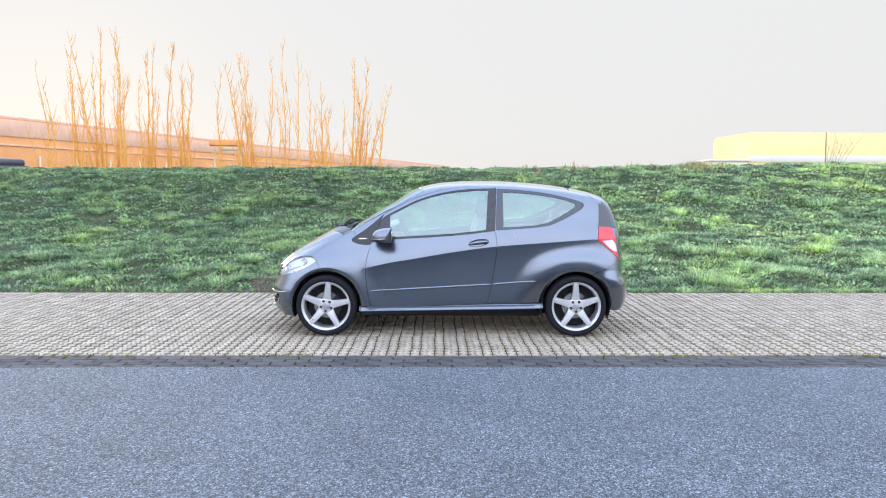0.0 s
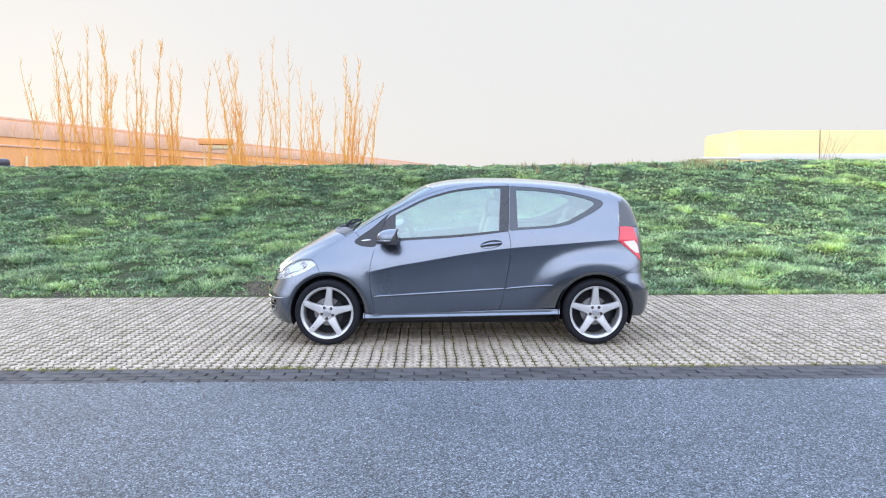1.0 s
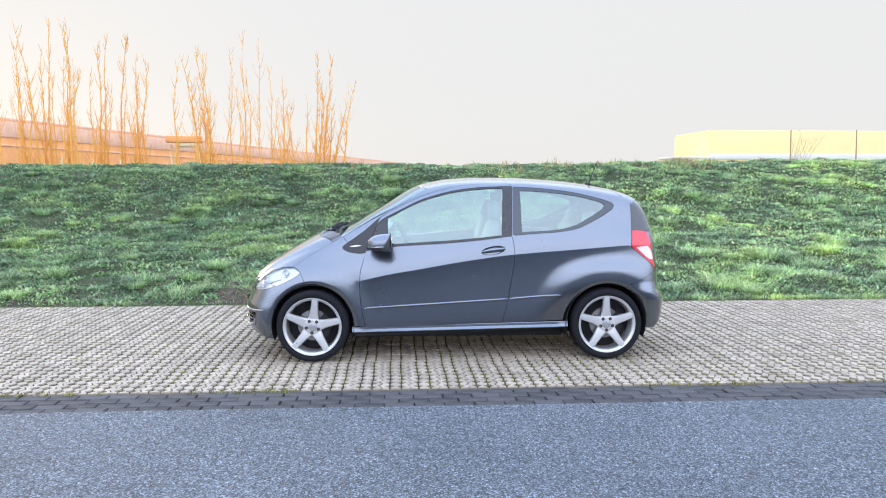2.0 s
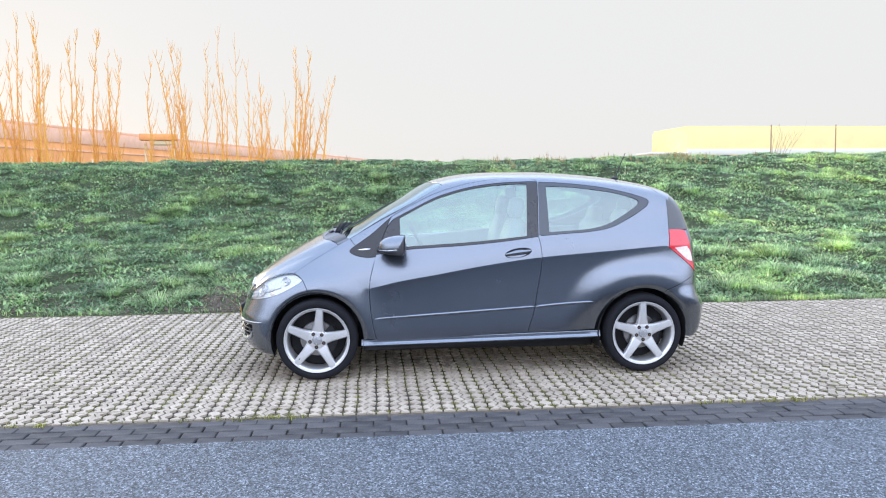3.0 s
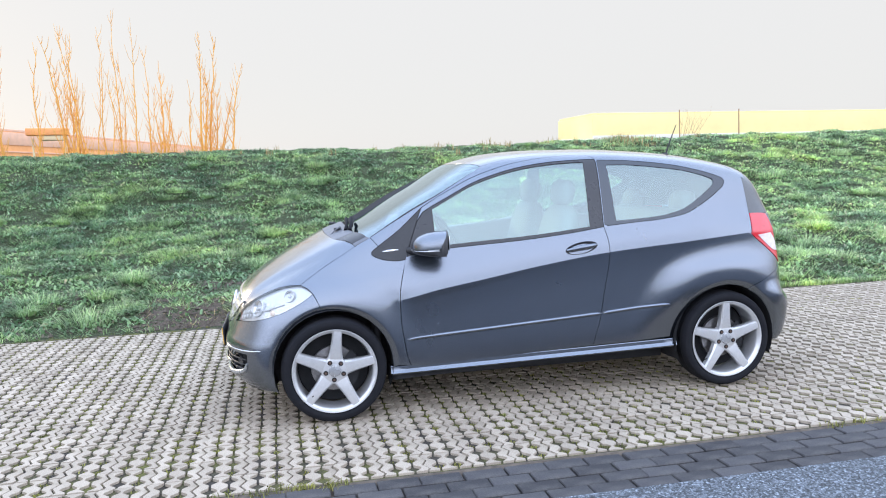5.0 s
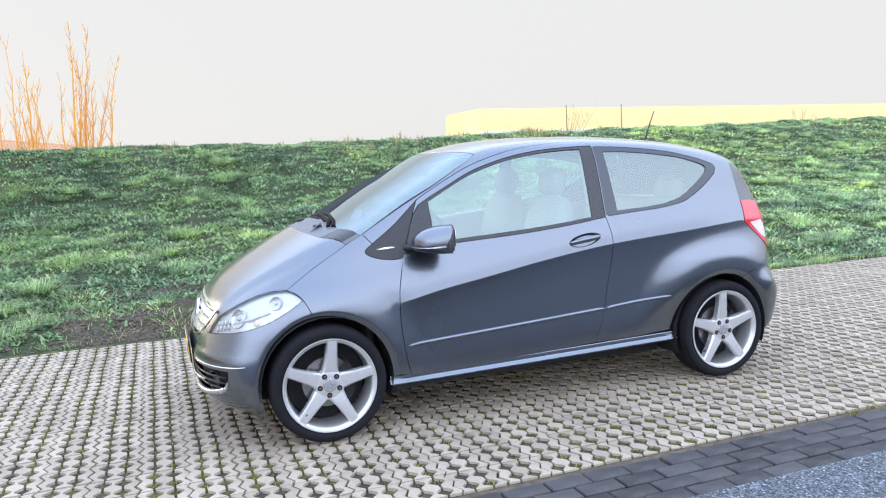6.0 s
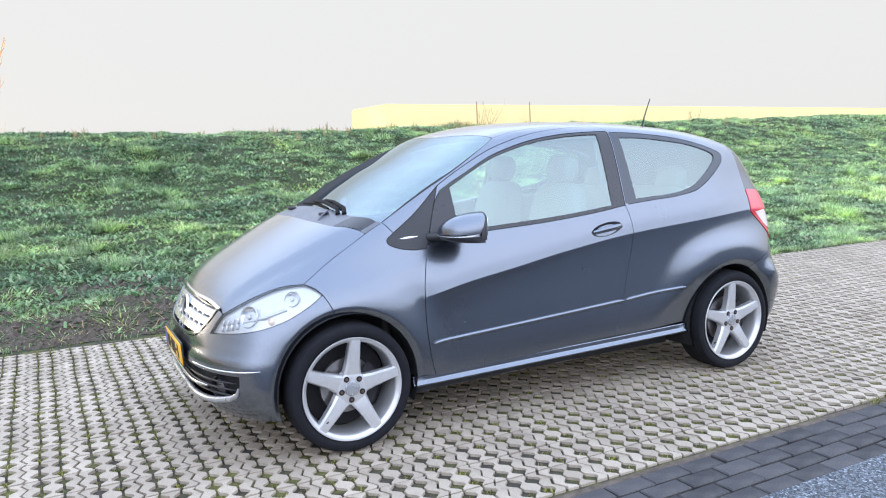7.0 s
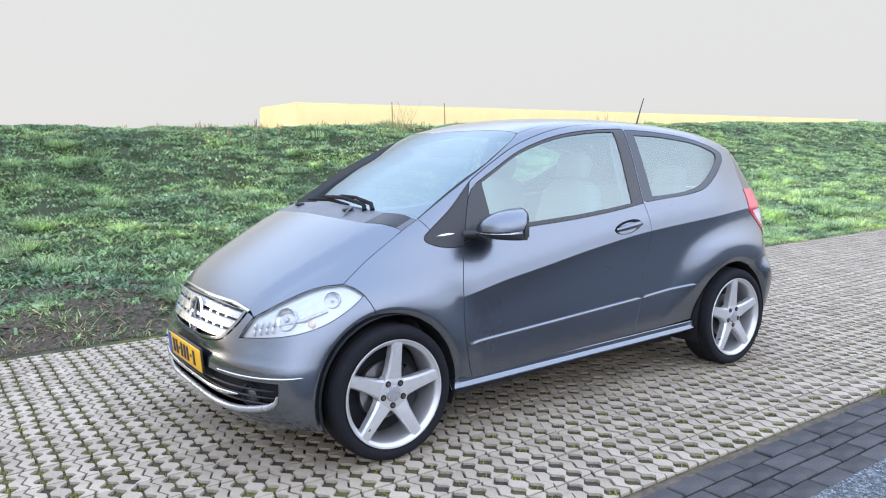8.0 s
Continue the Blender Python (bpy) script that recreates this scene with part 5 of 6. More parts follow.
# ---- wheels ----
def wheel(at, spin, s):
    """s is -1 where the outer face looks to the near flank; local outward is -y."""
    em = new("wheel")
    em.parent = car
    em.matrix_basis = pose(*at) @ (Matrix() if s < 0 else pose(0, 0, 0, 0, 0, 180))
    tyre = [(.252, .06), (.262, .085), (.285, .098), (.300, .094), (.308, .080), (.3125, .055), (.3135, 0), (.3125, -.055), (.308, -.080), (.300, -.094), (.285, -.101), (.268, -.100), (.252, -.090), (.246, -.084)]
    tp = part("tyre", lathe(tyre, 96), RUBBER, em, "black low-profile tyre")
    groove = bmesh.new()
    for k, y in enumerate((-.05, -.017, .017, .05)):
        r = .3140 if abs(y) < .03 else .3133
        prof = [(r, y - .004), (r + .0008, y), (r, y + .004)]
        g = lathe(prof, 96)
        me = bpy.data.meshes.new("tmp")
        g.to_mesh(me)
        g.free()
        groove.from_mesh(me)
        bpy.data.meshes.remove(me)
    part("tread_groove", groove, LINER, tp)
    rim = part("rim", lathe([(.252, -.096), (.250, -.099), (.244, -.098), (.239, -.090), (.232, -.086), (.226, -.076), (.224, -.05), (.215, .02), (.225, .07), (.235, .075)], 96), ALLOY, em, "silver alloy rim")
    # five spokes, each a broad tapering bar with a raised ridge
    for k in range(5):
        a = radians(spin + 72 * k)
        bm = bmesh.new()
        st = []
        for r, hw, y in ((.045, .049, -.076), (.080, .042, -.082), (.115, .0355, -.086), (.165, .0315, -.090), (.21, .0285, -.092), (.240, .0285, -.092)):
            row = [(-hw, y + .046), (-hw, y + .012), (-hw * .76, y + .001), (-hw * .2, y), (hw * .2, y), (hw * .76, y + .001), (hw, y + .012), (hw, y + .046)]
            st.append([bm.verts.new((math.cos(a) * r - math.sin(a) * w, yy, math.sin(a) * r + math.cos(a) * w)) for w, yy in row])
        for p, q in zip(st, st[1:]):
            for i in range(7):
                bm.faces.new((p[i], p[i + 1], q[i + 1], q[i]))
        bm.faces.new(st[0])
        bm.faces.new(st[-1])
        bmesh.ops.recalc_face_normals(bm, faces=bm.faces)
        part("spoke", shade(bm, 25), ALLOY, rim)
    part("hub", lathe([(.001, -.078), (.03, -.078), (.070, -.080), (.079, -.077), (.083, -.066), (.083, -.03)], 40), ALLOY, rim)
    part("hub_cap", lathe([(.001, -.088), (.024, -.088), (.034, -.086), (.0375, -.080), (.0375, -.06)], 32), SILVER, rim, "round silver hub cap")
    for k in range(5):
        a = radians(spin + 36 + 72 * k)
        c = (math.cos(a) * .055, math.sin(a) * .055)
        part("bolt", tube([(c[0], -.0835, c[1]), (c[0], -.05, c[1])], [.0075, .0095], 6), RUST, rim)
        part("bolt_well", tube([(c[0], -.0812, c[1]), (c[0], -.05, c[1])], .0145, 14), LINER, rim)
    part("valve", tube([(.0, -.085, -.205), (.0, -.095, -.190)], [.005, .003], 8, True), BLACK, rim, at=pose(0, 0, 0, 0, spin - 40, 0))
    part("brake_disc", lathe([(.04, -.020), (.06, -.022), (.065, -.006), (.135, -.006), (.137, .012), (.06, .012)], 48), STEEL, em)
    cal = lathe([(.085, -.045), (.15, -.042), (.155, .03), (.085, .03), (.085, -.045)], 60)
    bmesh.ops.delete(cal, geom=[f for f in cal.faces if not (f.calc_center_median().x > .05 and abs(f.calc_center_median().z) < .085)], context="FACES")
    part("brake_caliper", cal, LINER, em)
    part("barrel_back", lathe([(.02, .03), (.21, .045), (.222, .07)], 40), LINER, em)


wheel((-1.284, -.785, .3135), 84, -1)
wheel((1.284, -.785, .3135), 91, -1)
wheel((-1.284, .785, .3135), 70, 1)
wheel((1.284, .785, .3135), 20, 1)

# wheel wells, underbody
for hub in (HUB_F, HUB_R):
    for s in (-1, 1):
        bm = bmesh.new()
        n = 22
        rows = []
        for y, r in ((.852, .3545), (.80, .356), (.60, .372), (.54, .36)):
            rows.append([bm.verts.new((hub[0] + r * math.cos(a), s * y, max(.19, hub[1] + r * math.sin(a)))) for a in np.linspace(radians(-22), radians(202), n)])
        for p, q in zip(rows, rows[1:]):
            for i in range(n - 1):
                bm.faces.new((p[i], p[i + 1], q[i + 1], q[i]))
        bm.faces.new(rows[-1])
        part("wheel_well", bm, LINER, car)
for size, at in (((1.86, 1.32, .09), (0, 0, .222)), ((.4, 1.1, .08), (-1.60, 0, .30)), ((.36, 1.2, .08), (1.60, 0, .33)), ((.5, 1.0, .2), (-1.28, 0, .38)), ((.6, 1.0, .2), (1.28, 0, .38))):
    part("underbody", box(size, at, .01), LINER, car)


def sill_moulding(s):
    xs = np.linspace(-.945, .945, 40)
    v, f = [], []
    for x in xs:
        t = (x + .945) / 1.89
        k = 1 - .35 * ease(.80, .945, abs(x))
        z = .301 + .034 * t
        y = -.830
        for dy, dz in ((.03, .008), (.004, .0), (.002, -.004), (.001, -.024), (-.003 * k, -.031), (-.012 * k, -.039), (-.015 * k, -.043), (-.010 * k, -.051), (.05, -.068 + .02 * t)):
            v.append((x, s * -(y + dy), z + dz))
    m = 9
    for i in range(len(xs) - 1):
        f += [(i * m + k, i * m + k + 1, (i + 1) * m + k + 1, (i + 1) * m + k) for k in range(m - 1)]
    f += [tuple(range(m)), tuple(range((len(xs) - 1) * m, len(xs) * m))[::-1]]
    bm = bmesh.new()
    bm.from_mesh(mesh_of("tmp", v, f))
    bmesh.ops.recalc_face_normals(bm, faces=bm.faces)
    part("sill", shade(bm, 22), PAINT, car, "paint-coloured flared side sill")


sill_moulding(-1)
sill_moulding(1)

# ---- nose: grille, lamps, plate, intake ----
panel("grille_back", [[(-1.80, -.47, .698)] + GRILLE_SIDE[1:], GRILLE_LOW, mirrored(GRILLE_LOW), mirrored([(-1.80, -.47, .698)] + GRILLE_SIDE[1:]), [(-1.80, .47, .698), (-1.83, .15, .716), (-1.84, 0, .718), (-1.83, -.15, .716), (-1.80, -.47, .698)]],
      ray_front, LINER, car, both=False, lift=-.035, flange=.02, step=.03)


def grille_bar(z0, z1, y0, y1, depth, lift, name="grille_slat", mat=None, par=None, sag=.0):
    """A bar that follows the nose between two heights and half widths."""
    ys = np.linspace(y0, y1, 24)
    v, f = [], []
    for y in ys:
        k = sag * (y / .45) ** 2
        for z, l in ((z0 + k, lift - depth), (z0 + k, lift - .006), (z0 + k + .004, lift), (z1 + k - .004, lift + .0), (z1 + k, lift - .006), (z1 + k, lift - depth)):
            x = -1.99 + onto(ray_front, np.array([(y, min(max(z, .2), .72))]))[0][0] + 1.99
            v.append((x - l, y, z))
    for i in range(len(ys) - 1):
        f += [(i * 6 + j, i * 6 + j + 1, i * 6 + 7 + j, i * 6 + 6 + j) for j in range(5)]
    f += [tuple(range(6))[::-1], tuple(range((len(ys) - 1) * 6, len(ys) * 6))]
    return part(name, mesh_of(name, v, [q[::-1] for q in f], mat or SILVER, smooth=False), None, par or car)


for z0, z1, w, sag in ((.670, .702, .462, -.012), (.620, .657, .438, -.006), (.570, .608, .405, .0)):
    grille_bar(z0, z1, -w, w, .03, .001, sag=sag)
for y in (-.33, -.245, -.16, .16, .245, .33):
    for z0, z1 in ((.652, .675), (.603, .624)):
        grille_bar(z0, z1, y - .012, y + .012, .025, -.006, "grille_rib")
nose_top = [(x - .004, y, z - .004) for x, y, z in BONNET_NOSE]
part("grille_top_bar", tube(nose_top + mirrored(nose_top)[1:], .010, 10), CHROME, car, "bright bar along the bonnet's front edge")
panel("grille_surround", [[(-1.80, -.483, .702)] + GRILLE_SIDE[1:], GRILLE_LOW, mirrored(GRILLE_LOW), mirrored([(-1.80, -.483, .702)] + GRILLE_SIDE[1:]), [(-1.80, .483, .702), (-1.83, .15, .722), (-1.84, 0, .724), (-1.83, -.15, .722), (-1.80, -.483, .702)]],
      ray_front, PAINT, car, both=False, lift=.003, flange=.03, step=.02, label="paint-coloured grille surround",
      holes=[[[(-1.8, -.462, .700), (-1.8, -.43, .645), (-1.9, -.370, .583)], [(-1.9, -.370, .583), (-1.9, -.3, .568), (-1.93, -.12, .556), (-1.93, 0, .554), (-1.93, .12, .556), (-1.9, .3, .568), (-1.9, .370, .583)], [(-1.9, .370, .583), (-1.8, .43, .645), (-1.8, .462, .700)], [(-1.8, .462, .700), (-1.83, .15, .708), (-1.84, 0, .710), (-1.83, -.15, .708), (-1.8, -.462, .700)]]])
emb = part("grille_emblem", lathe([(.001, -.004), (.06, -.006), (.079, -.004), (.080, .02)], 40), NAVY, car, "round dark emblem disc with a bright ring", at=pose(-1.892, 0, .622, -12, 0, -90))
part("emblem_ring", lathe([(.078, -.004), (.080, -.010), (.083, -.012), (.086, -.009), (.087, .0), (.080, .01)], 48), CHROME, emb)
for k in range(3):
    a = radians(90 + 120 * k)
    part("emblem_bar", tube([(0, -.012, 0), (math.cos(a) * .078, -.009, math.sin(a) * .078)], [.008, .002], 6), STEEL, emb)


def head_lamp(s):
    lens = [q for q in [LAMP_TOP, LAMP_BACK, LAMP_LOW, LAMP_IN]]
    bowl = panel("head_lamp", lens, ray_nosering, REFLECT, car, both=False, lift=-.016, gap=.001, flange=-.014, step=.03, label="clear-glass head lamp with a bright reflector")
    panel("lamp_lens", lens, ray_nosering, LENS, bowl, both=False, lift=-.001, gap=.002, flange=.006, step=.025, label="clear lens")

    def sunk_in(x, y, z, deep):
        on = onto(ray_nosering, FLAT[ray_nosering](np.array([(x, y, z)])))
        out = Vector(normal(on)[0])
        d = (Vector((-.80, -.58, .12)).normalized() * .5 + out * .5).normalized()
        return Matrix.Translation(Vector(on[0]) - out * deep) @ d.to_track_quat("-Y", "Z").to_matrix().to_4x4()
    # main reflector with its bulb shield, side reflector, turn signal
    for x, y, z, r in ((-1.705, -.680, .690, .050), (-1.515, -.752, .765, .036)):
        m = sunk_in(x, y, z, .013)
        part("lamp_ring", lathe([(r, .012), (r * 1.05, -.006), (r, -.010), (r * .93, -.006), (r * .9, .012)], 32), REFLECT, bowl, at=m)
        part("lamp_cup", lathe([(r * .92, -.004), (r * .7, .008), (r * .35, .014), (.001, .016)], 28), CHROME, bowl, at=m)
        part("lamp_bulb", lathe([(.0008, -.012), (r * .2, -.010), (r * .26, .002), (r * .24, .014)], 20), SILVER, bowl, at=m)
    part("turn_bulb", lathe([(.0008, -.006), (.012, -.004), (.020, .004), (.021, .014)], 20), AMBER, bowl, at=sunk_in(-1.625, -.765, .672, .014))
    shelf = onto(ray_nosering, FLAT[ray_nosering](np.array([(-1.735, -.665, .664), (-1.64, -.735, .690), (-1.55, -.772, .722)])))
    shelf = shelf - normal(shelf) * .014
    part("lamp_divider", tube([tuple(q) for q in shelf], [.006, .011, .007], 8), SILVER, bowl)
    for i in range(4):
        for j in range(2):
            part("lamp_facet", box((.012, .030, .028), (0, 0, 0), .006), REFLECT, bowl, at=sunk_in(-1.80 + .020 * i, -.555 - .026 * i, .622 + .026 * j + .007 * i, .016))
    return bowl


lamp = head_lamp(-1)
# the other lamp, mirrored across the car's middle
far_bowl = None
for o in (lamp, *lamp.children_recursive):
    me = o.data.copy()
    wm = o.matrix_basis.copy()
    me.transform(Matrix.Diagonal((1, -1, 1, 1)) @ wm)
    me.flip_normals()
    ob = new(o.name.split(".")[0], me)
    ob.parent = far_bowl or car
    far_bowl = far_bowl or ob
tagged(far_bowl, "clear-glass head lamp with a bright reflector")

# lower intake: dark mesh, bright lips, fog lamps
panel("intake_back", [INTAKE, INTAKE_END, INTAKE_LOW, mirrored(INTAKE_LOW), mirrored(INTAKE_END), mirrored(INTAKE)], ray_nosering, LINER, car, both=False, lift=-.05, gap=-.004, flange=-.048, step=.03, label="dark lower air intake")


def nose_bar(name, pts, r, mat, lift, flat=1.0, label=""):
    q = smooth_line(FLAT[ray_nosering](np.array(pts, float)), .03)
    p = onto(ray_nosering, q)
    p = p + normal(p) * lift
    p = [tuple(a) for a in p]
    n = len(p)
    bm = tube(p, [r * min(1, .35 + .3 * min(i, n - 1 - i)) for i in range(n)], 8)
    return part(name, bm, mat, car, label)


for z in (.385, .352, .320):
    nose_bar("intake_bar", [(-1.80, -.72, z), (-1.88, -.53, z - .004), (-1.95, -.25, z - .01), (-1.96, 0, z - .012), (-1.95, .25, z - .01), (-1.88, .53, z - .004), (-1.80, .72, z)], .006, BLACK, -.018)
nose_bar("lower_lip", INTAKE_END[1:] + INTAKE_LOW[1:] + mirrored(INTAKE_LOW)[1:] + mirrored(INTAKE_END[1:])[1:], .016, SILVER, .002, label="bright lip below the intake")
nose_bar("intake_trim", [(-1.90, -.555, .352), (-1.93, -.42, .344), (-1.96, -.22, .340), (-1.97, 0, .338), (-1.96, .22, .340), (-1.93, .42, .344), (-1.90, .555, .352)], .010, CHROME, -.004, label="bright bar across the intake")
for s in (-1, 1):
    fx = -1.838
    fog = part("fog_lamp", lathe([(.05, .02), (.052, -.012), (.047, -.02), (.041, -.012), (.038, .015)], 32), BLACK, car, "round fog lamp in a black ring", at=pose(fx, s * .578, .348, 0, 0, -90 - s * 38))
    part("fog_lens", lathe([(.0008, -.002), (.02, -.001), (.04, .008)], 28), STEEL, fog)
for s in (-1, 1):
    nose_bar("front_strip", [(-1.935, s * .40, .440), (-1.85, s * .637, .442), (-1.76, s * .765, .448), (-1.70, s * .815, .454)], .0045, CHROME, .001, label="thin bright bumper strip")

# number plate: yellow, its characters as plain bars
plate = part("number_plate", box((.012, .52, .11), (0, 0, 0), .004), PLATE, car, "yellow number plate with a blue end band", at=pose(-1.960, 0, .444, 0, -4, 0))
part("plate_frame", box((.010, .54, .128), (.004, 0, 0), .004), BLACK, plate)
part("plate_band", box((.003, .045, .106), (-.0065, .236, 0), .001), PLATEBLUE, plate)
for y in (.165, .115, .035, -.015, -.065, -.165):
    part("plate_bar", box((.003, .032, .072), (-.0068, y, 0), .001), PLATEBAR, plate)
for y in (.075, -.115):
    part("plate_bar", box((.003, .022, .013), (-.0068, y, 0), .001), PLATEBAR, plate)

# wipers, washer jets, aerial
def on_top(x, y, up=0.0):
    p = onto(ray_top, np.array([(x, y)], float))[0]
    return (p[0], p[1], p[2] + up)


def wiper(y0, y1, x0, x1):
    arm = part("wiper_arm", tube([on_top(x0, y0, .0), on_top(x0 + .01, y0 + .03, .022), on_top((x0 + x1) / 2, (y0 + y1) / 2, .026), on_top(x1, y1, .012)], [.013, .011, .010, .007], 8), RUBBER, car)
    part("wiper_blade", tube([on_top(x1 - .02, y1 - .30, -.008), on_top(x1 + .012, y1, -.006), on_top(x1 + .03, y1 + .30, -.008)], [.007, .013, .007], 6), RUBBER, arm)


wiper(-.44, -.02, -1.128, -1.082)
wiper(-.40, .12, -1.150, -1.105)
for y in (-.3, .28):
    part("washer_jet", box((.05, .03, .018), on_top(-1.195, y, .006), .006), BLACK, car)
part("scuttle_fin", tube([on_top(-1.245, -.345, -.004), on_top(-1.215, -.335, .012), on_top(-1.18, -.325, .020), on_top(-1.172, -.322, -.004)], [.003, .005, .005, .004], 6), SCUTTLE, car)
aer = part("aerial_base", ellipsoid_shell([(1.275, 0, 1.540, .010, .006, .9), (1.29, 0, 1.543, .016, .012, .9), (1.32, 0, 1.542, .016, .014, .9), (1.338, 0, 1.536, .010, .008, .9)]), BLACK, car)
part("aerial_rod", tube([(1.315, 0, 1.55), (1.36, 0, 1.67), (1.40, 0, 1.765)], [.006, .0045, .003], 8), BLACK, aer)

# ---- cabin ----
part("cabin_floor", box((2.4, 1.4, .05), (.35, 0, .33), .01), DARKIN, car)
part("load_cover", box((.42, 1.1, .03), (1.38, 0, .98), .01), DARKIN, car)
for s in (-1, 1):
    part("door_card", box((1.26, .05, .64), (-.19, s * .735, .715), .02), TRIMG, car, at=pose(0, 0, 0, 0, -5.8, 0))
    part("armrest", box((.5, .07, .06), (-.05, s * .70, .78), .02, 3), BEIGE, car)
    part("rear_side_trim", box((1.0, .05, .34), (.98, s * .70, .91), .02), TRIMG, car)
part("bulkhead", box((.05, 1.3, .62), (-1.0, 0, .66), .02), DARKIN, car)
dash = ellipsoid_shell([(-1.08, 0, .94, .60, .05, .5), (-.95, 0, .96, .66, .075, .5), (-.80, 0, .955, .68, .095, .45), (-.68, 0, .93, .68, .10, .45), (-.62, 0, .89, .66, .07, .5)])
part("dashboard", dash, DARKIN, car, "dark grey dashboard")
wheel_m = pose(-.47, -.37, 1.03, 0, 62, 0)
st = part("steering_wheel", lathe([(.175, 0), (.182, -.012), (.19, 0), (.182, .012), (.175, 0)], 40), DARKIN, car, "dark steering wheel", at=wheel_m @ pose(0, 0, 0, 90, 0, 0))
part("steering_hub", box((.30, .03, .07), (0, 0, 0), .012), DARKIN, st)


def seat(y):
    cush = part("seat_cushion", box((.50, .50, .16), (-.05, y, .55), .05, 3, pose(0, 0, 0, 0, -6, 0)), BEIGE, car, "pale leather front seat")
    part("seat_back", ellipsoid_shell([(-.07, 0, 0, .20, .33, .6), (-.04, 0, 0, .245, .36, .55), (.03, 0, 0, .25, .37, .55), (.07, 0, 0, .20, .33, .6)]), BEIGE, cush, at=pose(.27, y, .86, 0, 14, 0))
    part("headrest", ellipsoid_shell([(-.05, 0, 0, .09, .065, .7), (-.02, 0, 0, .125, .088, .65), (.03, 0, 0, .125, .088, .65), (.055, 0, 0, .10, .07, .7)]), BEIGE, cush, at=pose(.345, y, 1.30, 0, 10, 0))
    for d in (-.055, .055):
        part("headrest_post", tube([(.32, y + d, 1.16), (.345, y + d, 1.28)], .007, 8), CHROME, cush)
    part("seat_base", box((.42, .40, .18), (-.03, y, .42), .03), DARKIN, cush)


seat(-.35)
seat(.35)
part("rear_bench", joined(box((.50, 1.04, .18), (.86, 0, .60), .05, 3), box((.16, 1.04, .56), (1.14, 0, .88), .05, 3, pose(0, 0, 0, 0, 14, 0))), BEIGE, car, "pale leather rear bench")
for y in (-.38, .38):
    part("rear_headrest", ellipsoid_shell([(-.04, 0, 0, .09, .06, .7), (-.01, 0, 0, .12, .085, .6), (.04, 0, 0, .12, .085, .6), (.06, 0, 0, .09, .06, .7)]), BEIGE, car, at=pose(1.22, y, 1.20, 0, 10, 0))
for s in (-1, 1):
    belt = [(.47, s * .62, 1.40), (.46, s * .665, 1.2), (.52, s * .68, .95), (.56, s * .67, .7)]
    part("seat_belt", tube(belt, .018, 6), DARKIN, car)
    part("pillar_trim", box((.10, .02, .46), (.46, s * .645, 1.24), .01, 2, pose(0, 0, 0, s * 16, 0, 0)), TRIMG, car)
part("roof_lining", box((1.15, .96, .02), (.40, 0, 1.505), .008), TRIMG, car)
part("rear_mirror", box((.03, .20, .06), (-.42, 0, 1.40), .012, 3), DARKIN, car)


# ---- gutter bricks and grass pavers, piece by piece ----
def slab(polys, top, low):
    """Upright prisms on the polygons, as one mesh's corners and faces."""
    v, f = [], []
    for poly in polys:
        n, o = len(poly), len(v)
        v += [(x, y, top) for x, y in poly] + [(x, y, low) for x, y in poly]
        f.append(tuple(range(o, o + n)))
        f += [(o + i, o + n + i, o + n + (i + 1) % n, o + (i + 1) % n) for i in range(n)]
    return v, f


def brick_mesh(l, w, h):
    c = .005
    v = [(sx * (l / 2 - e), sy * (w / 2 - e), z) for z, e in ((-h, 0), (-c, 0), (0, c)) for sx, sy in ((-1, -1), (1, -1), (1, 1), (-1, 1))]
    f = [(8, 9, 10, 11)] + [(a + i, a + (i + 1) % 4, a + 4 + (i + 1) % 4, a + 4 + i) for a in (0, 4) for i in range(4)]
    return mesh_of("brick", v, f, BRICK)


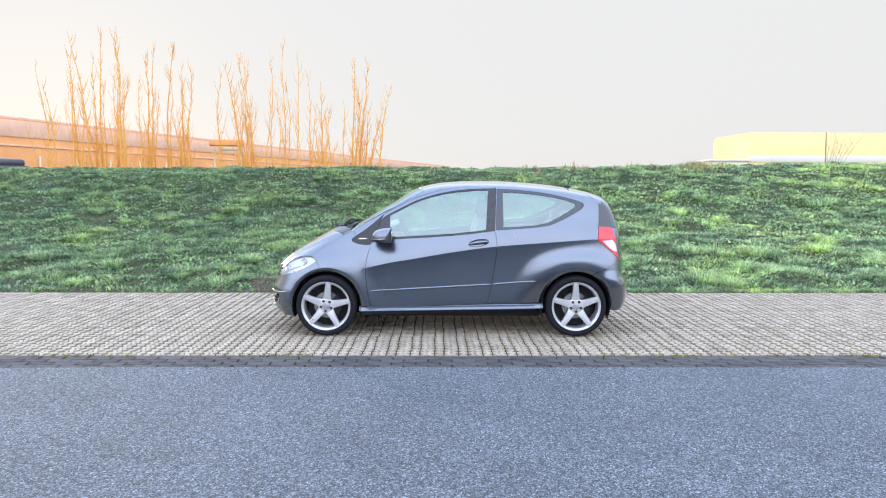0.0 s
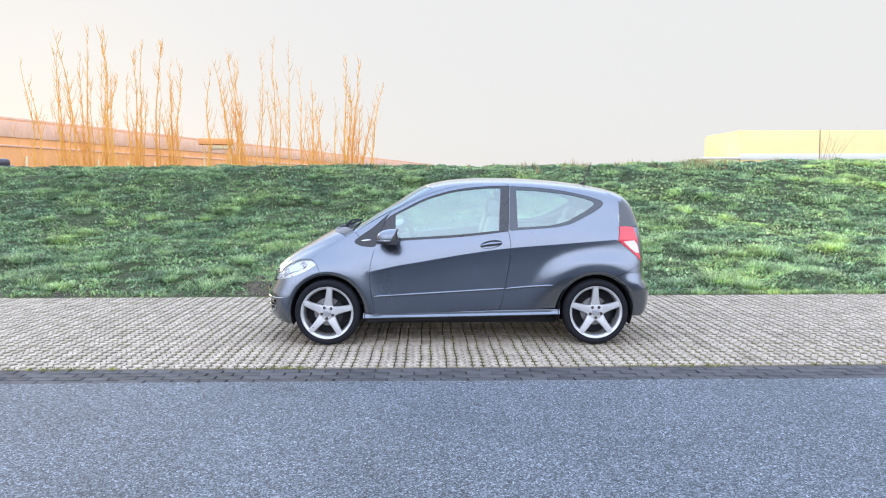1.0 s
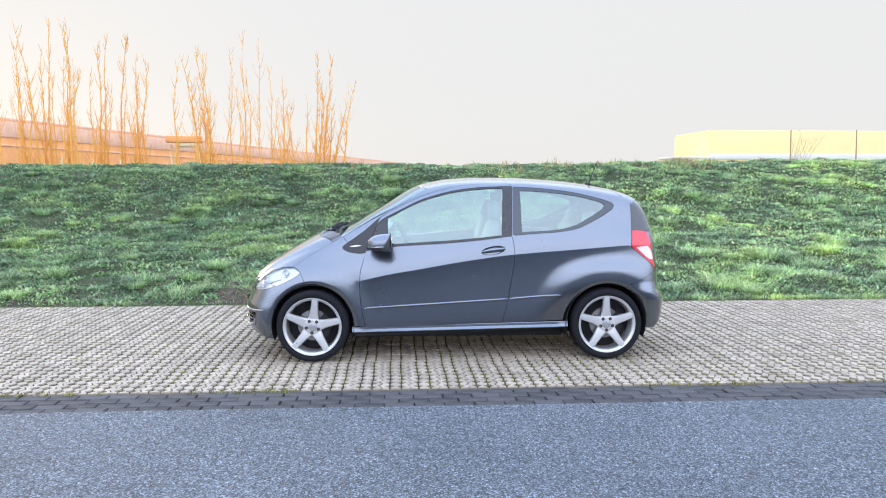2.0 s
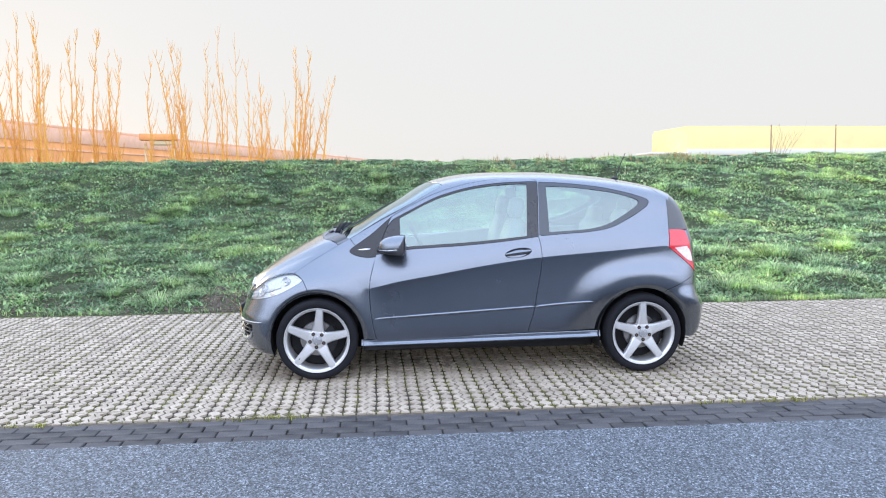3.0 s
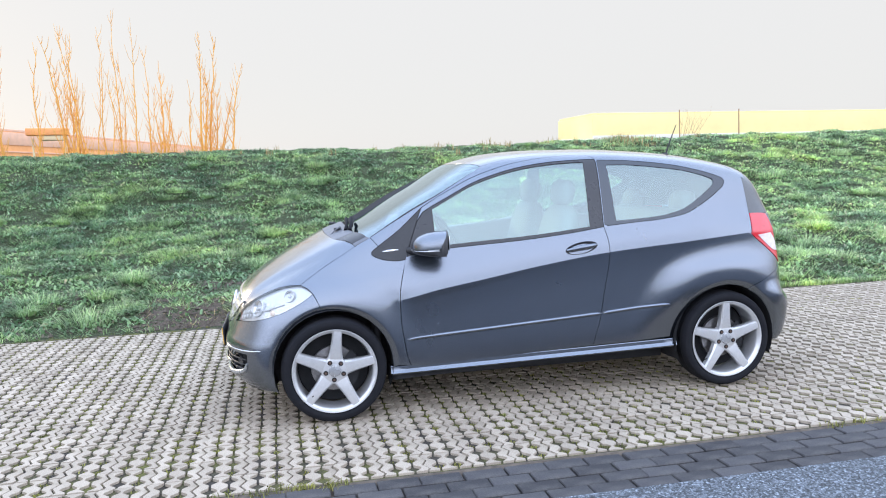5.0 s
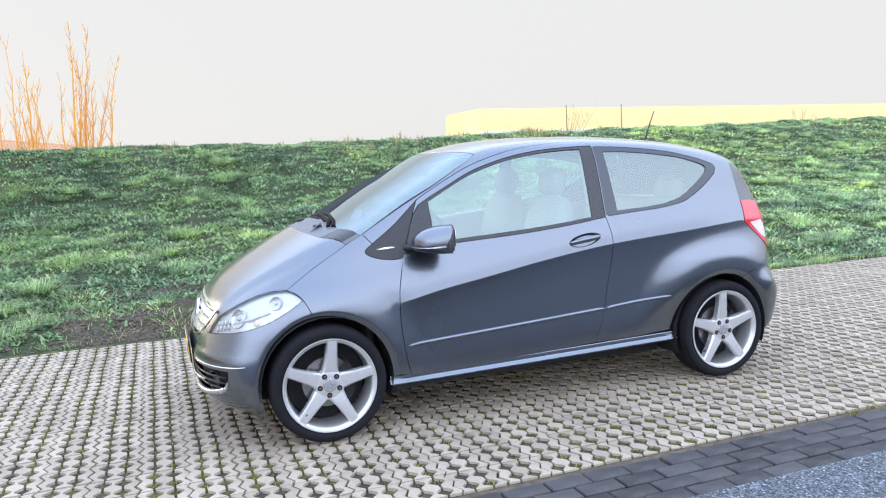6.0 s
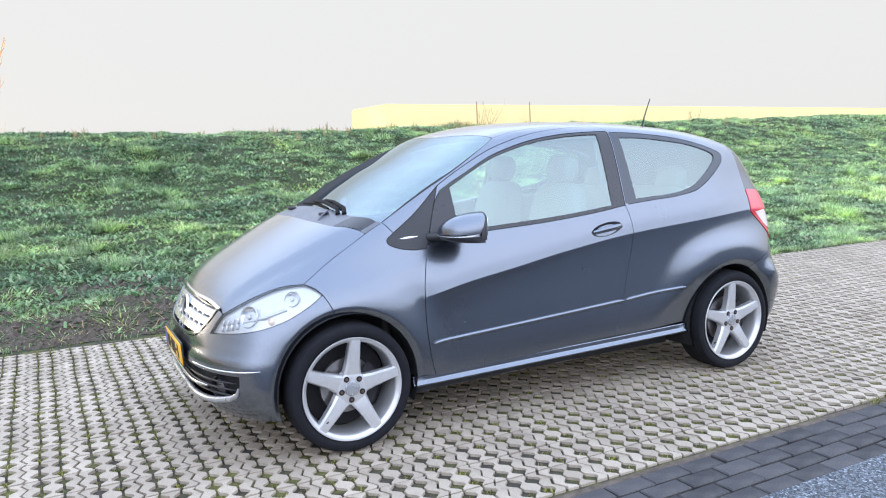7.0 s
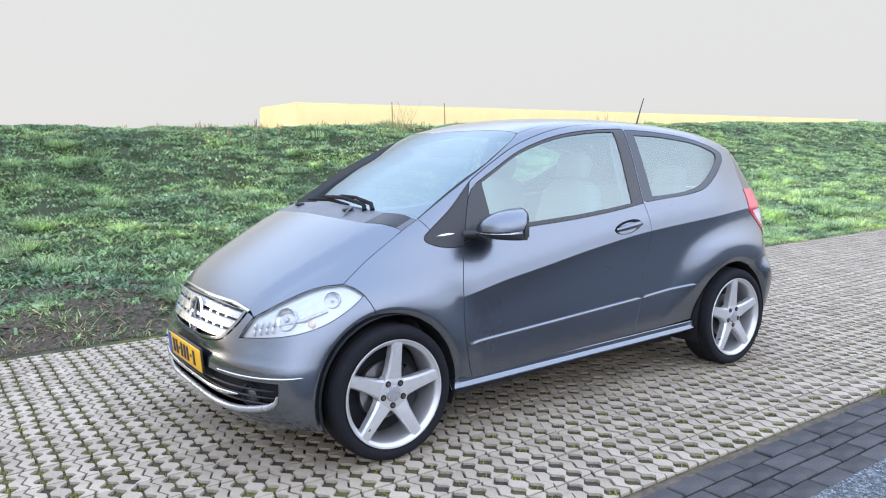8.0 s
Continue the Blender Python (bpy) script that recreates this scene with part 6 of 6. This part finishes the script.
def gutter():
    th = new("gutter")
    th.matrix_world = LANE
    tagged(th, "gutter band of four rows of dark clay bricks", "gutter", kind="structure")
    rng = random.Random(3)
    me = brick_mesh(.2025, .0945, .05)
    far_v, far_f = [], []
    bv, bf = [tuple(v.co) for v in me.vertices], [tuple(p.vertices) for p in me.polygons]
    for row in range(4):
        for i in range(-110, 150):
            m = pose((i + (row % 2) * .5 + rng.uniform(-.03, .03)) * .211, -.088 - row * .1065, rng.uniform(-.004, .002), rng.uniform(-1.2, 1.2), rng.uniform(-.6, .6), rng.uniform(-.7, .7))
            if -26 <= i < 44:
                ob = new("brick", me)
                ob.parent, ob.matrix_basis = th, m
            else:
                o = len(far_v)
                far_v += [tuple(m @ Vector(v)) for v in bv]
                far_f += [tuple(a + o for a in q) for q in bf]
    ob = new("bricks", mesh_of("bricks", far_v, far_f, BRICK))
    ob.parent = th
    tagged(ob, kind="stuff")


def paver_polys():
    """Three slabs of a square grass paver: wavy outer joints, notched seams round four holes."""
    P, a, g = CELL, .014, .0060
    zig = [(0, 0), (.12, a), (.37, -a), (.62, a), (.87, -a), (1, 0)]
    e = .0055

    def wave(x, s):
        return [(x + dx + s * g, min(max(t * P, e), P - e)) for t, dx in zig]

    def notched(x, s, off):
        pts = [(x + s * .0062, e)]
        for c in (.25 + off, .75 + off):
            for dy, r in ((-.040, .0062), (-.031, .015), (-.010, .038), (.009, .038), (.029, .018), (.039, .0062)):
                pts.append((x + s * r, c * P + dy))
        return pts + [(x + s * .0062, P - e)]
    A, B = .068, .157
    return [notched(A, -1, .02) + wave(0, 1)[::-1], notched(B, -1, -.03) + notched(A, 1, .02)[::-1], wave(P, -1) + notched(B, 1, -.03)[::-1]]


def paving():
    th = new("pavement")
    th.matrix_world = LANE
    tagged(th, "parking strip of pale concrete grass pavers with mossy holes", "pavement", kind="structure")
    rng = random.Random(4)
    v, f = slab(paver_polys(), 0, -.03)
    me = mesh_of("paver", v, f, PAVER)
    far_v, far_f = [], []
    va = np.array(v)
    for j in range(int(DEEP / CELL)):
        for i in range(-95, 130):
            m = pose(i * CELL + rng.uniform(-.002, .002) + .004 * math.sin(j * 1.7), j * CELL + .012, rng.uniform(-.003, .002), rng.uniform(-.5, .5), rng.uniform(-.5, .5), rng.uniform(-.35, .35))
            if -14 <= i < 8 and j < 13:
                ob = new("paver", me)
                ob.parent, ob.matrix_basis = th, m
            else:
                o = len(far_v)
                r = np.array(m)
                far_v.extend(map(tuple, va @ r[:3, :3].T + r[:3, 3]))
                far_f += [tuple(a + o for a in q) for q in f]
    ob = new("pavers", mesh_of("pavers", far_v, far_f, PAVER))
    ob.parent = th
    tagged(ob, kind="stuff")


gutter()
paving()
